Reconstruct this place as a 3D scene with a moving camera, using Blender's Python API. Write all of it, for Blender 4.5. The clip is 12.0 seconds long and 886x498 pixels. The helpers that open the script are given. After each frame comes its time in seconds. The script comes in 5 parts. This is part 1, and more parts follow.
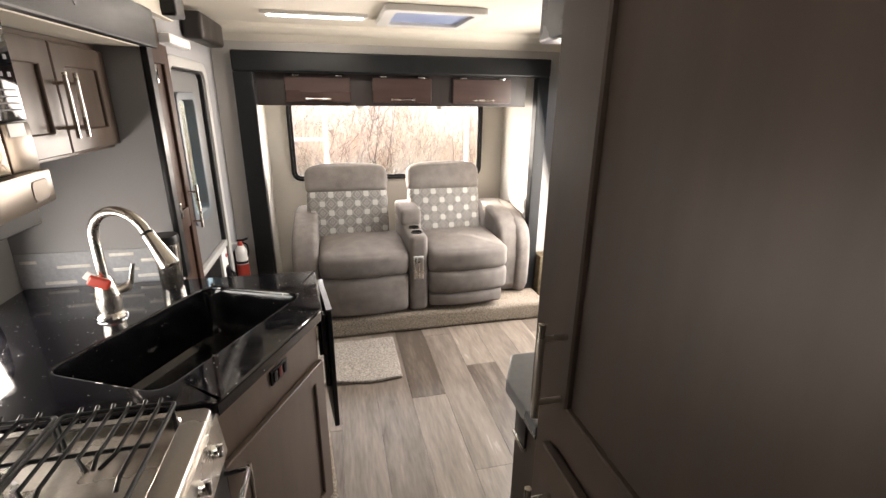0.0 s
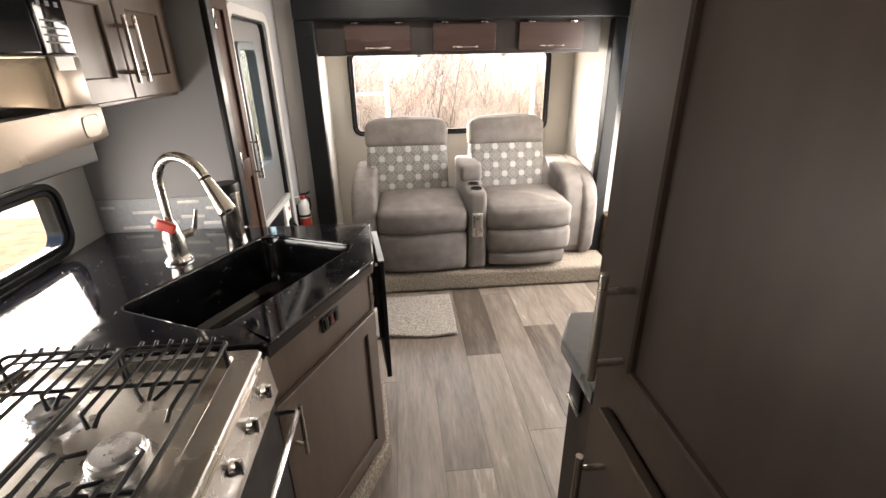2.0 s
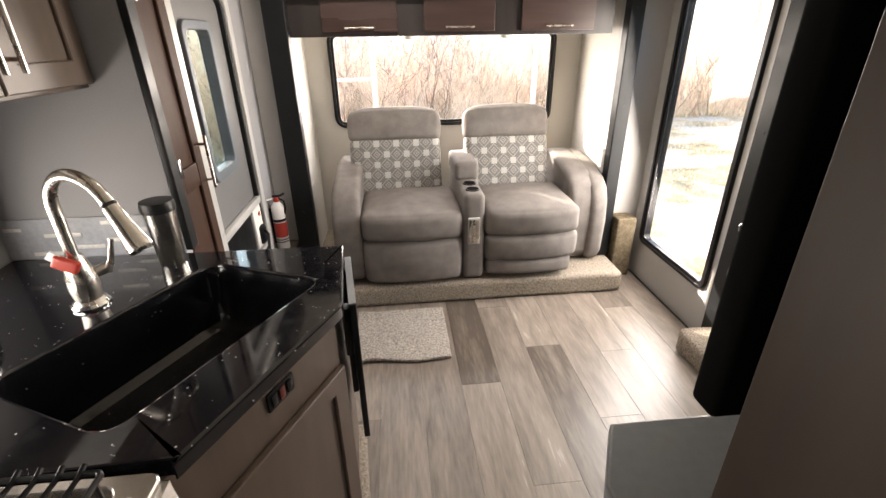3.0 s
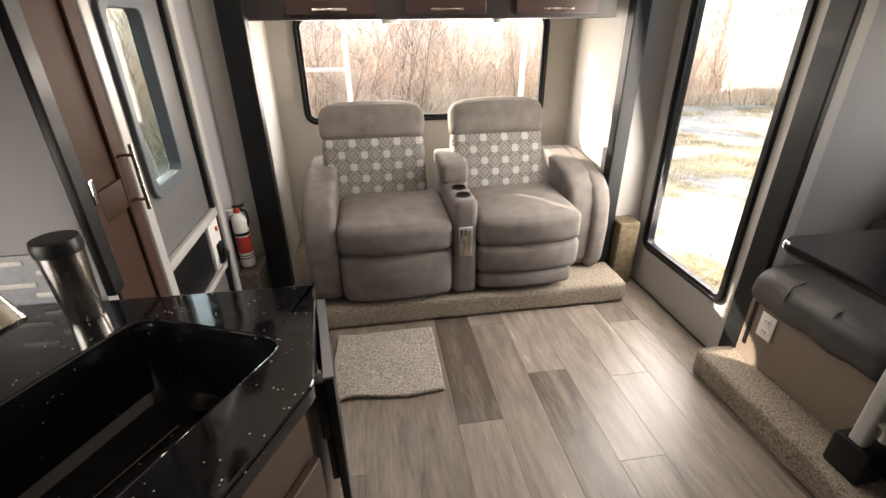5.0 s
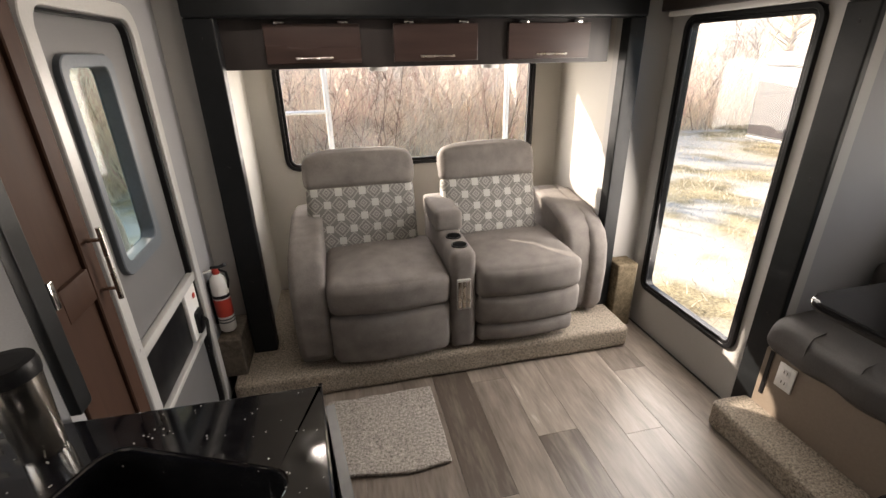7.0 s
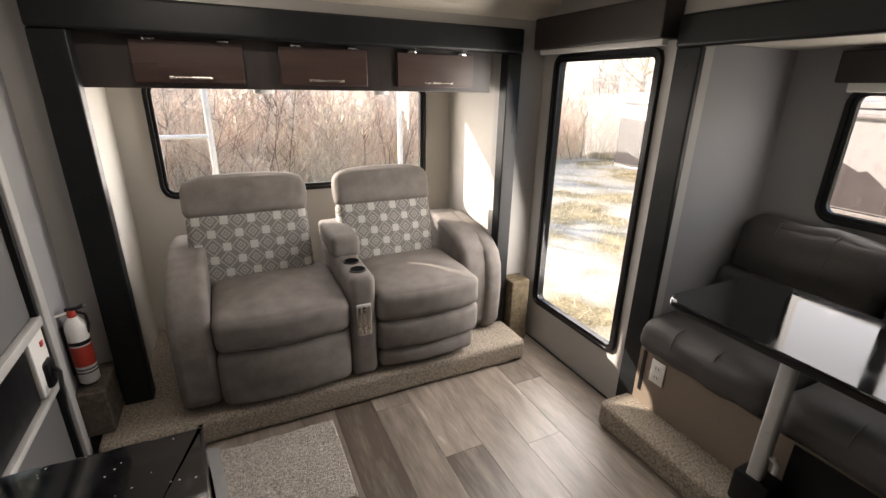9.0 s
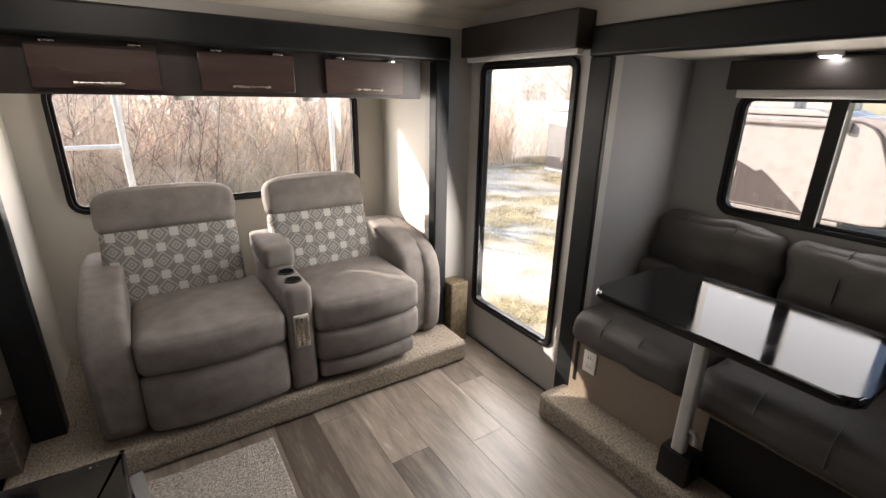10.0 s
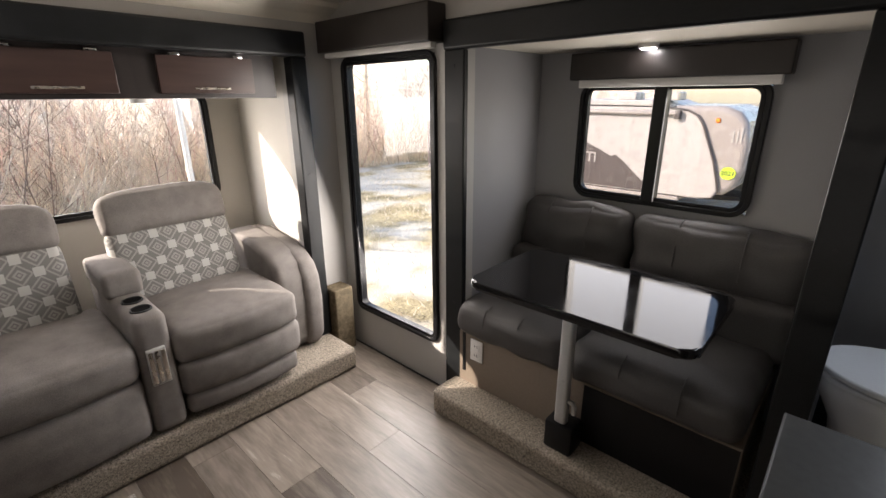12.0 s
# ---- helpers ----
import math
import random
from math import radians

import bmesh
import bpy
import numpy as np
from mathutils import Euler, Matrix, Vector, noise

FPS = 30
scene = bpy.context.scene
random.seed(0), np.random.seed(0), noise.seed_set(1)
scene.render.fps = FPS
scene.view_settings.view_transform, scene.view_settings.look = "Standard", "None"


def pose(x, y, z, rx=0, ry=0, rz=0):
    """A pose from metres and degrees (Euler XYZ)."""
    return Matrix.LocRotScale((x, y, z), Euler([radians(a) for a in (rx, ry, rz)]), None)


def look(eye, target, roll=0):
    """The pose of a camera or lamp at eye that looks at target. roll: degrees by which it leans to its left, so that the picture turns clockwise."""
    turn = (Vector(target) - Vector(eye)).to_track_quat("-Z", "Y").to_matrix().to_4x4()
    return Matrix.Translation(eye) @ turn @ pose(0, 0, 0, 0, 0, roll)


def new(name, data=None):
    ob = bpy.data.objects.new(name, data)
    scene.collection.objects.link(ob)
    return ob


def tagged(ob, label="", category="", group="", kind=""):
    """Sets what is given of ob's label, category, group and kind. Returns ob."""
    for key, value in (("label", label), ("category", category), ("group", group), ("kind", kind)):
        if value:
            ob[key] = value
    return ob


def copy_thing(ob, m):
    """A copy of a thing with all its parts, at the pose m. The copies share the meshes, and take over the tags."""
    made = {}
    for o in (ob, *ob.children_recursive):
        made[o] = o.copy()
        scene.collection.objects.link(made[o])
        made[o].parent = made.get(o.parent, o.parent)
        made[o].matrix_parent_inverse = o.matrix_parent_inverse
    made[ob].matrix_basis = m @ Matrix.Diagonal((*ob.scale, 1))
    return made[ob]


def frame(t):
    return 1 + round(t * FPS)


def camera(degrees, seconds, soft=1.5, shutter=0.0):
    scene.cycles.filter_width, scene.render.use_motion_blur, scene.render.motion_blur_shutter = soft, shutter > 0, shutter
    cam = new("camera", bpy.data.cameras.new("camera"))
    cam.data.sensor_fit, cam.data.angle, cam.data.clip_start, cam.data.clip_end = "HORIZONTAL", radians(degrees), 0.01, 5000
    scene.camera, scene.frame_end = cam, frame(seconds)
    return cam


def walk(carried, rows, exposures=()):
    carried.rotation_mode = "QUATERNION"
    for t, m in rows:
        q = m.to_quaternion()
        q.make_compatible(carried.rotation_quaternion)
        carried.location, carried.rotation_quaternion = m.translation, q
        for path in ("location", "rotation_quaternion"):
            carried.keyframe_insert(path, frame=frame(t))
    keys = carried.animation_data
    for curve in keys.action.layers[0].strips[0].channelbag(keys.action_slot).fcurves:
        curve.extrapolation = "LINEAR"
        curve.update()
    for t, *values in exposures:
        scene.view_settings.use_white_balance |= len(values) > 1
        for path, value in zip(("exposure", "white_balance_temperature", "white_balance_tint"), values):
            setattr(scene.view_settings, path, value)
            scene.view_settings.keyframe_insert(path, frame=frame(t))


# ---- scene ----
cam = camera(88.9, 12.0)
PATH = [
    (0, (0.179, 0.593, 1.567), (0.618, 2.439, 0.936), 0.6),
    (0.5, (0.159, 0.648, 1.55), (0.372, 2.498, 0.822), -0.3),
    (1, (0.163, 0.664, 1.541), (0.333, 2.507, 0.782), -0.6),
    (1.5, (0.19, 0.656, 1.528), (0.334, 2.494, 0.752), -1.1),
    (2, (0.214, 0.65, 1.51), (0.372, 2.482, 0.723), -1.0),
    (2.5, (0.239, 0.772, 1.497), (0.423, 2.593, 0.69), -1.1),
    (2.7, (0.268, 0.886, 1.514), (0.437, 2.697, 0.682), -1.0),
    (4.3, (0.261, 1.149, 1.481), (0.504, 2.93, 0.603), 0.1),
    (4.5, (0.267, 1.151, 1.474), (0.514, 2.927, 0.588), -0.2),
    (5, (0.246, 1.339, 1.493), (0.517, 3.109, 0.603), -0.6),
    (5.5, (0.225, 1.506, 1.495), (0.527, 3.276, 0.614), -0.7),
    (6, (0.212, 1.532, 1.508), (0.543, 3.311, 0.657), -0.9),
    (6.5, (0.179, 1.525, 1.56), (0.535, 3.314, 0.74), -1.1),
    (7, (0.167, 1.536, 1.568), (0.562, 3.329, 0.774), -1.1),
    (7.5, (0.176, 1.557, 1.561), (0.695, 3.335, 0.806), -0.7),
    (7.7, (0.193, 1.563, 1.56), (0.769, 3.329, 0.819), -0.5),
    (9.5, (0.183, 1.504, 1.541), (1.097, 3.158, 0.885), 1.4),
    (10, (0.19, 1.493, 1.539), (1.236, 3.071, 0.895), 1.1),
    (10.5, (0.223, 1.471, 1.537), (1.393, 2.947, 0.864), -0.0),
    (11, (0.272, 1.477, 1.495), (1.559, 2.848, 0.814), -0.5),
    (11.5, (0.297, 1.465, 1.496), (1.655, 2.777, 0.838), -0.5),
    (12, (0.297, 1.475, 1.518), (1.69, 2.76, 0.878), -0.4),
]
EXPOSURES = [(0, 2.93, 7100, 15), (1, 2.93, 7100, 15), (2.5, 2.95, 7100, 15), (4.5, 2.57, 7250, 15), (5.5, 2.4, 7250, 15), (6.5, 2.15, 7200, 15), (9.5, 2.0, 7000, 15), (12, 2.0, 6850, 15)]
walk(cam, [(t, look(eye, target, roll)) for t, eye, target, roll in PATH], EXPOSURES)

# ---- world, sun, lamps ----
world = bpy.data.worlds.new("world")
scene.world = world
world.use_nodes = True
wn = world.node_tree
sky = wn.nodes.new("ShaderNodeTexSky")
sky.sky_type, sky.sun_disc = "NISHITA", False
sky.sun_elevation, sky.sun_rotation = radians(26.8), radians(-47.7)
wn.links.new(sky.outputs["Color"], wn.nodes["Background"].inputs["Color"])
wn.nodes["Background"].inputs["Strength"].default_value = 0.15

sun = new("sun", bpy.data.lights.new("sun", "SUN"))
sun.data.energy, sun.data.angle, sun.data.color = 3.3, radians(0.5), (1.0, 0.93, 0.82)
sun.matrix_world = look((-11, 14, 8.0), (0, 4, 0.5))


def window_lamp(name, eye, target, w, h, power, color=(1.0, 0.97, 0.92)):
    lamp = new(name, bpy.data.lights.new(name, "AREA"))
    lamp.data.shape, lamp.data.size, lamp.data.size_y = "RECTANGLE", w, h
    lamp.data.energy, lamp.data.color = power, color
    lamp.matrix_world = look(eye, target)
    return lamp


window_lamp("rear_window_light", (0.62, 4.44, 1.24), (0.62, 3.0, 1.0), 1.5, 0.56, 5.4)
window_lamp("side_window_light", (1.835, 3.29, 1.0), (0.5, 3.1, 0.6), 0.6, 1.35, 7.5)
window_lamp("dinette_window_light", (2.465, 2.19, 1.28), (1.0, 2.19, 1.28), 0.69, 0.46, 0.9)
window_lamp("galley_window_light", (-0.915, 1.6, 1.05), (0.5, 1.6, 0.8), 1.1, 0.2, 1.2)
window_lamp("ceiling_bar_light", (0.125, 3.215, 1.948), (0.125, 3.215, 0.0), 0.46, 0.03, 0.7, (1.0, 0.95, 0.88))
# Fill light added over the galley, out of view behind the camera.
window_lamp("galley_fill_light", (0.1, 0.75, 1.948), (0.1, 0.75, 0.0), 0.46, 0.03, 0.10, (1.0, 0.93, 0.84))
window_lamp("puck_lamp", (2.36, 2.22, 1.695), (2.36, 2.22, 0.0), 0.04, 0.04, 0.05, (0.92, 0.96, 1.0))
# Bluish fill light added to brighten the toilet; the bathroom ceiling is closed.
window_lamp("bath_fill_light", (2.2, 0.95, 1.715), (2.2, 0.95, 0.0), 0.3, 0.3, 1.0, (0.78, 0.88, 1.0))

# ---- materials ----


def material(name, color, rough=0.6, metal=0.0, vary=0.12, scale=6.0, fine=120.0, bump=0.15, stretch=(1, 1, 1), coat=0.0, spec=0.5, per_piece=0.0, bump_depth=0.003):
    m = bpy.data.materials.new(name)
    m.use_nodes = True
    t = m.node_tree
    b = t.nodes["Principled BSDF"]
    b.inputs["Metallic"].default_value = metal
    b.inputs["Coat Weight"].default_value = coat
    b.inputs["Coat Roughness"].default_value = 0.05
    b.inputs["Specular IOR Level"].default_value = spec
    co = t.nodes.new("ShaderNodeTexCoord")
    mp = t.nodes.new("ShaderNodeMapping")
    mp.inputs["Scale"].default_value = stretch
    t.links.new(co.outputs["Object"], mp.inputs["Vector"])
    big, small = t.nodes.new("ShaderNodeTexNoise"), t.nodes.new("ShaderNodeTexNoise")
    for n, s in ((big, scale), (small, fine)):
        n.inputs["Scale"].default_value = s
        n.inputs["Detail"].default_value = 5
        t.links.new(mp.outputs["Vector"], n.inputs["Vector"])
    add = t.nodes.new("ShaderNodeMath")
    add.operation = "ADD"
    t.links.new(big.outputs["Fac"], add.inputs[0])
    t.links.new(small.outputs["Fac"], add.inputs[1])
    last = add
    if per_piece:
        info, mul, add2 = t.nodes.new("ShaderNodeObjectInfo"), t.nodes.new("ShaderNodeMath"), t.nodes.new("ShaderNodeMath")
        mul.operation, add2.operation = "MULTIPLY_ADD", "ADD"
        mul.inputs[1].default_value, mul.inputs[2].default_value = per_piece, -per_piece / 2
        t.links.new(info.outputs["Random"], mul.inputs[0])
        t.links.new(add.outputs[0], add2.inputs[0])
        t.links.new(mul.outputs[0], add2.inputs[1])
        last = add2
    ramp = t.nodes.new("ShaderNodeMapRange")
    ramp.inputs["From Min"].default_value, ramp.inputs["From Max"].default_value = 0.5, 1.5
    ramp.inputs["To Min"].default_value, ramp.inputs["To Max"].default_value = 1 - 2.2 * vary, 1 + 2.2 * vary
    t.links.new(last.outputs[0], ramp.inputs["Value"])
    mix = t.nodes.new("ShaderNodeVectorMath")
    mix.operation = "SCALE"
    mix.inputs[0].default_value = color
    t.links.new(ramp.outputs["Result"], mix.inputs["Scale"])
    t.links.new(mix.outputs["Vector"], b.inputs["Base Color"])
    rr = t.nodes.new("ShaderNodeMapRange")
    rr.inputs["From Min"].default_value, rr.inputs["From Max"].default_value = 0.3, 0.7
    rr.inputs["To Min"].default_value, rr.inputs["To Max"].default_value = max(rough - 0.08, 0.02), min(rough + 0.08, 1)
    t.links.new(big.outputs["Fac"], rr.inputs["Value"])
    t.links.new(rr.outputs["Result"], b.inputs["Roughness"])
    if bump:
        bp = t.nodes.new("ShaderNodeBump")
        bp.inputs["Strength"].default_value, bp.inputs["Distance"].default_value = bump, bump_depth
        t.links.new(small.outputs["Fac"], bp.inputs["Height"])
        t.links.new(bp.outputs["Normal"], b.inputs["Normal"])
    return m


def glass(name, tint=(1, 1, 1), rough=0.0):
    m = bpy.data.materials.new(name)
    m.use_nodes = True
    t = m.node_tree
    out = t.nodes["Material Output"]
    t.nodes.remove(t.nodes["Principled BSDF"])
    tr, gl, fr, mx = (t.nodes.new(n) for n in ("ShaderNodeBsdfTransparent", "ShaderNodeBsdfGlossy", "ShaderNodeLayerWeight", "ShaderNodeMixShader"))
    tr.inputs["Color"].default_value = (*tint, 1)
    gl.inputs["Roughness"].default_value = rough
    fr.inputs["Blend"].default_value = 0.5
    pw, sc = t.nodes.new("ShaderNodeMath"), t.nodes.new("ShaderNodeMath")
    pw.operation, sc.operation = "POWER", "MULTIPLY_ADD"
    pw.inputs[1].default_value, sc.inputs[1].default_value, sc.inputs[2].default_value = 5.0, 0.3, 0.04
    t.links.new(fr.outputs["Facing"], pw.inputs[0])
    t.links.new(pw.outputs[0], sc.inputs[0])
    t.links.new(sc.outputs[0], mx.inputs[0])
    t.links.new(tr.outputs[0], mx.inputs[1])
    t.links.new(gl.outputs[0], mx.inputs[2])
    t.links.new(mx.outputs[0], out.inputs["Surface"])
    return m


def emitter(name, color, strength):
    m = bpy.data.materials.new(name)
    m.use_nodes = True
    b = m.node_tree.nodes["Principled BSDF"]
    b.inputs["Base Color"].default_value = (*color, 1)
    b.inputs["Emission Color"].default_value = (*color, 1)
    b.inputs["Emission Strength"].default_value = strength
    return m


def plank_material():
    """Grey-brown plank: long streaks along y, broken by darker figure; each plank shifted and toned on its own."""
    m = bpy.data.materials.new("vinyl_plank")
    m.use_nodes = True
    t = m.node_tree
    b = t.nodes["Principled BSDF"]
    co, info, mul, add, mp = (t.nodes.new(n) for n in ("ShaderNodeTexCoord", "ShaderNodeObjectInfo", "ShaderNodeVectorMath", "ShaderNodeVectorMath", "ShaderNodeMapping"))
    mul.operation, add.operation = "SCALE", "ADD"
    mul.inputs[0].default_value = (7.3, 31.7, 0)
    t.links.new(info.outputs["Random"], mul.inputs["Scale"])
    t.links.new(co.outputs["Object"], add.inputs[0])
    t.links.new(mul.outputs[0], add.inputs[1])
    mp.inputs["Scale"].default_value = (1, 0.13, 1)
    t.links.new(add.outputs[0], mp.inputs["Vector"])
    tex = []
    for s, d, dist in ((14, 8, 1.0), (80, 4, 0.3), (5, 4, 1.6)):
        n = t.nodes.new("ShaderNodeTexNoise")
        n.inputs["Scale"].default_value, n.inputs["Detail"].default_value, n.inputs["Distortion"].default_value = s, d, dist
        t.links.new(mp.outputs["Vector"], n.inputs["Vector"])
        tex.append(n)
    s1, s2, s3 = (t.nodes.new("ShaderNodeMath") for _ in range(3))
    s1.operation = s2.operation = s3.operation = "MULTIPLY_ADD"
    s1.inputs[1].default_value = 0.55
    t.links.new(tex[1].outputs["Fac"], s1.inputs[0])
    t.links.new(tex[0].outputs["Fac"], s1.inputs[2])
    s2.inputs[1].default_value = 0.6
    t.links.new(tex[2].outputs["Fac"], s2.inputs[0])
    t.links.new(s1.outputs[0], s2.inputs[2])
    s3.inputs[1].default_value = 0.62
    t.links.new(info.outputs["Color"], s3.inputs[0])
    t.links.new(s2.outputs[0], s3.inputs[2])
    ramp = t.nodes.new("ShaderNodeValToRGB")
    e = ramp.color_ramp.elements
    e[0].color = (0.085, 0.068, 0.056, 1)
    e[1].color = (0.36, 0.318, 0.275, 1)
    mid = ramp.color_ramp.elements.new(0.98)
    mid.color = (0.27, 0.232, 0.197, 1)
    fit = t.nodes.new("ShaderNodeMapRange")
    fit.inputs["From Min"].default_value, fit.inputs["From Max"].default_value = 1.04, 1.76
    t.links.new(s3.outputs[0], fit.inputs["Value"])
    e[0].position, mid.position, e[1].position = 0.06, 0.45, 0.95
    t.links.new(fit.outputs["Result"], ramp.inputs["Fac"])
    t.links.new(ramp.outputs["Color"], b.inputs["Base Color"])
    b.inputs["Roughness"].default_value = 0.36
    bp = t.nodes.new("ShaderNodeBump")
    bp.inputs["Strength"].default_value, bp.inputs["Distance"].default_value = 0.12, 0.002
    t.links.new(tex[1].outputs["Fac"], bp.inputs["Height"])
    t.links.new(bp.outputs["Normal"], b.inputs["Normal"])
    return m


def speckled(m, size=85, share=0.09):
    """Adds pale specks to a dark material."""
    t = m.node_tree
    b = t.nodes["Principled BSDF"]
    link = b.inputs["Base Color"].links[0]
    src = link.from_socket
    vo, lt, nz, gate, mu, mx, co = (t.nodes.new(n) for n in ("ShaderNodeTexVoronoi", "ShaderNodeMath", "ShaderNodeTexNoise", "ShaderNodeMath", "ShaderNodeMath", "ShaderNodeMix", "ShaderNodeTexCoord"))
    vo.inputs["Scale"].default_value = size
    lt.operation, lt.inputs[1].default_value = "LESS_THAN", share * 1.7
    nz.inputs["Scale"].default_value = 26
    gate.operation, gate.inputs[1].default_value = "GREATER_THAN", 0.58
    mu.operation = "MULTIPLY"
    t.links.new(co.outputs["Object"], vo.inputs["Vector"])
    t.links.new(co.outputs["Object"], nz.inputs["Vector"])
    t.links.new(vo.outputs["Distance"], lt.inputs[0])
    t.links.new(nz.outputs["Fac"], gate.inputs[0])
    t.links.new(lt.outputs[0], mu.inputs[0])
    t.links.new(gate.outputs[0], mu.inputs[1])
    mx.data_type = "RGBA"
    t.links.new(mu.outputs[0], mx.inputs[0])
    t.links.new(src, mx.inputs[6])
    mx.inputs[7].default_value = (0.55, 0.54, 0.52, 1)
    t.links.new(mx.outputs[2], b.inputs["Base Color"])
    return m


# Greyed wall vinyl; the darker, bluer tone partly paints in weaker light.
SHADEDGREY = material("shaded_grey_wall_vinyl", (0.285, 0.285, 0.295), 0.66, vary=0.05, scale=2.5, fine=260, bump=0.08)
# Cream copy of the wall vinyl; its paleness partly paints in window light.
LITCREAM = material("lit_cream_wall_vinyl", (0.47, 0.45, 0.412), 0.62, vary=0.035, scale=2.5, fine=260, bump=0.06)
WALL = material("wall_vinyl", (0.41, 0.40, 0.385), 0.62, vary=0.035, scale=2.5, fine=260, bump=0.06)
CEIL = material("ceiling_vinyl", (0.74, 0.69, 0.60), 0.6, vary=0.03, scale=2, fine=200, bump=0.05)
FASCIA = material("charcoal_fascia", (0.0075, 0.0085, 0.0095), 0.42, spec=0.25, vary=0.2, scale=3, fine=60, bump=0.08, stretch=(6, 1, 6))
DOORWOOD = material("espresso_door_wood", (0.050, 0.030, 0.026), 0.34, vary=0.22, scale=3, fine=25, bump=0.05, stretch=(0.12, 1, 1))
DARKWOOD = material("espresso_wood", (0.022, 0.017, 0.016), 0.40, vary=0.22, scale=3, fine=25, bump=0.05, stretch=(1, 1, 0.12))
CABWOOD = material("taupe_brown_wood", (0.088, 0.063, 0.048), 0.36, vary=0.14, scale=2.5, fine=26, bump=0.05, stretch=(1, 1, 0.12))
REDWOOD = material("red_brown_wood", (0.043, 0.022, 0.015), 0.55, spec=0.12, vary=0.18, scale=3, fine=26, bump=0.05, stretch=(1, 1, 0.12))
TALLWOOD = material("dark_walnut_wood", (0.028, 0.020, 0.016), 0.4, spec=0.32, vary=0.22, scale=2.2, fine=20, bump=0.04, stretch=(1, 1, 0.15))
FABRIC = material("taupe_suede", (0.168, 0.153, 0.143), 0.88, vary=0.19, scale=13, fine=300, bump=0.35, spec=0.2)
LEATHER = material("grey_brown_leatherette", (0.047, 0.044, 0.043), 0.6, vary=0.16, scale=7, fine=180, bump=0.25)
CARPET = material("beige_carpet", (0.31, 0.268, 0.222), 0.98, vary=0.5, scale=110, fine=240, bump=1.0, bump_depth=0.01, spec=0.05)
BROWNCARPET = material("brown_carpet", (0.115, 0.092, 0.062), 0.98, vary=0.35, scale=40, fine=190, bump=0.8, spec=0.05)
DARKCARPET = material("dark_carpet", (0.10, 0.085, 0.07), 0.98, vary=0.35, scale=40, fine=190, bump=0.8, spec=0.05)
RUG = material("grey_rug", (0.37, 0.34, 0.31), 0.98, vary=0.48, scale=90, fine=200, bump=1.0, bump_depth=0.01, spec=0.05)
PLANK = plank_material()
BLACKTOP = material("black_speckled_solid_surface", (0.006, 0.006, 0.008), 0.07, vary=0.3, scale=30, fine=300, bump=0.0, coat=0.4)
BLACKSINK = material("black_composite", (0.0045, 0.0045, 0.005), 0.12, vary=0.3, scale=20, fine=300, bump=0.02)
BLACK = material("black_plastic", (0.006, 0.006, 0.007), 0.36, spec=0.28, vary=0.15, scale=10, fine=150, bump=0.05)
STEEL = material("brushed_steel", (0.60, 0.57, 0.53), 0.25, 1.0, vary=0.03, scale=3, fine=160, bump=0.01)
NICKEL = material("brushed_nickel", (0.60, 0.56, 0.51), 0.26, 1.0, vary=0.05, scale=10, fine=90, bump=0.02)
CHAMPAGNE = material("warm_brushed_steel", (0.115, 0.094, 0.075), 0.28, 1.0, vary=0.04, scale=3, fine=160, bump=0.01)
MATTBLACK = material("matt_black", (0.003, 0.003, 0.003), 0.95, spec=0.05, vary=0.05, bump=0.0)
CHROME = material("chrome", (0.8, 0.8, 0.8), 0.07, 1.0, vary=0.03, bump=0.0)
WHITE = material("white_plastic", (0.72, 0.71, 0.69), 0.4, vary=0.03, bump=0.03)
ALU = material("white_aluminium", (0.39, 0.386, 0.375), 0.35, vary=0.04, bump=0.03)
DOORGREY = material("light_grey_fibreglass", (0.115, 0.113, 0.114), 0.5, vary=0.05, scale=3, fine=200, bump=0.06)
FRAMEGREY = material("blue_grey_plastic", (0.085, 0.10, 0.115), 0.45, vary=0.08, bump=0.04)
RED = material("red_label", (0.42, 0.04, 0.025), 0.4, vary=0.05, bump=0.0)
GREYTOP = material("slate_laminate", (0.075, 0.082, 0.09), 0.3, vary=0.1, scale=3, fine=60, bump=0.03)
PORCELAIN = material("porcelain", (0.72, 0.74, 0.77), 0.12, vary=0.02, bump=0.0)
speckled(BLACKTOP)
speckled(BLACKSINK, 70, 0.05)
GLASS = glass("clear_glass")
DEEPTINT = glass("deep_tinted_glass", (0.80, 0.78, 0.78))
FROSTED = glass("obscure_glass", (0.74, 0.82, 0.80), 0.03)

# ---- building helpers ----


def thing(name, loc, label, category, group="", kind=""):
    ob = new(name)
    ob.empty_display_size = 0.05
    ob.location = loc
    return tagged(ob, label, category, group, kind)


def finish(name, bm, mat, smooth=True):
    me = bpy.data.meshes.new(name)
    bmesh.ops.recalc_face_normals(bm, faces=bm.faces[:])
    bm.to_mesh(me)
    bm.free()
    for m in (mat if isinstance(mat, (list, tuple)) else [mat]):
        me.materials.append(m)
    if smooth:
        me.polygons.foreach_set("use_smooth", [True] * len(me.polygons))
        me.set_sharp_from_angle(angle=radians(38))
        for p in me.polygons:
            if p.area > 0.02 or len(p.vertices) > 8:
                p.use_smooth = False
    return me


def origin(ob):
    p = Vector()
    while ob:
        p += ob.location
        ob = ob.parent
    return p


def part(name, bm, mat, parent, label="", smooth=True):
    """One mesh, given in world metres, under a thing or a part."""
    ob = new(name, finish(name, bm, mat, smooth))
    if parent:
        ob.parent = parent
        ob.location = -origin(parent)
    if label:
        ob["label"] = label
    return ob


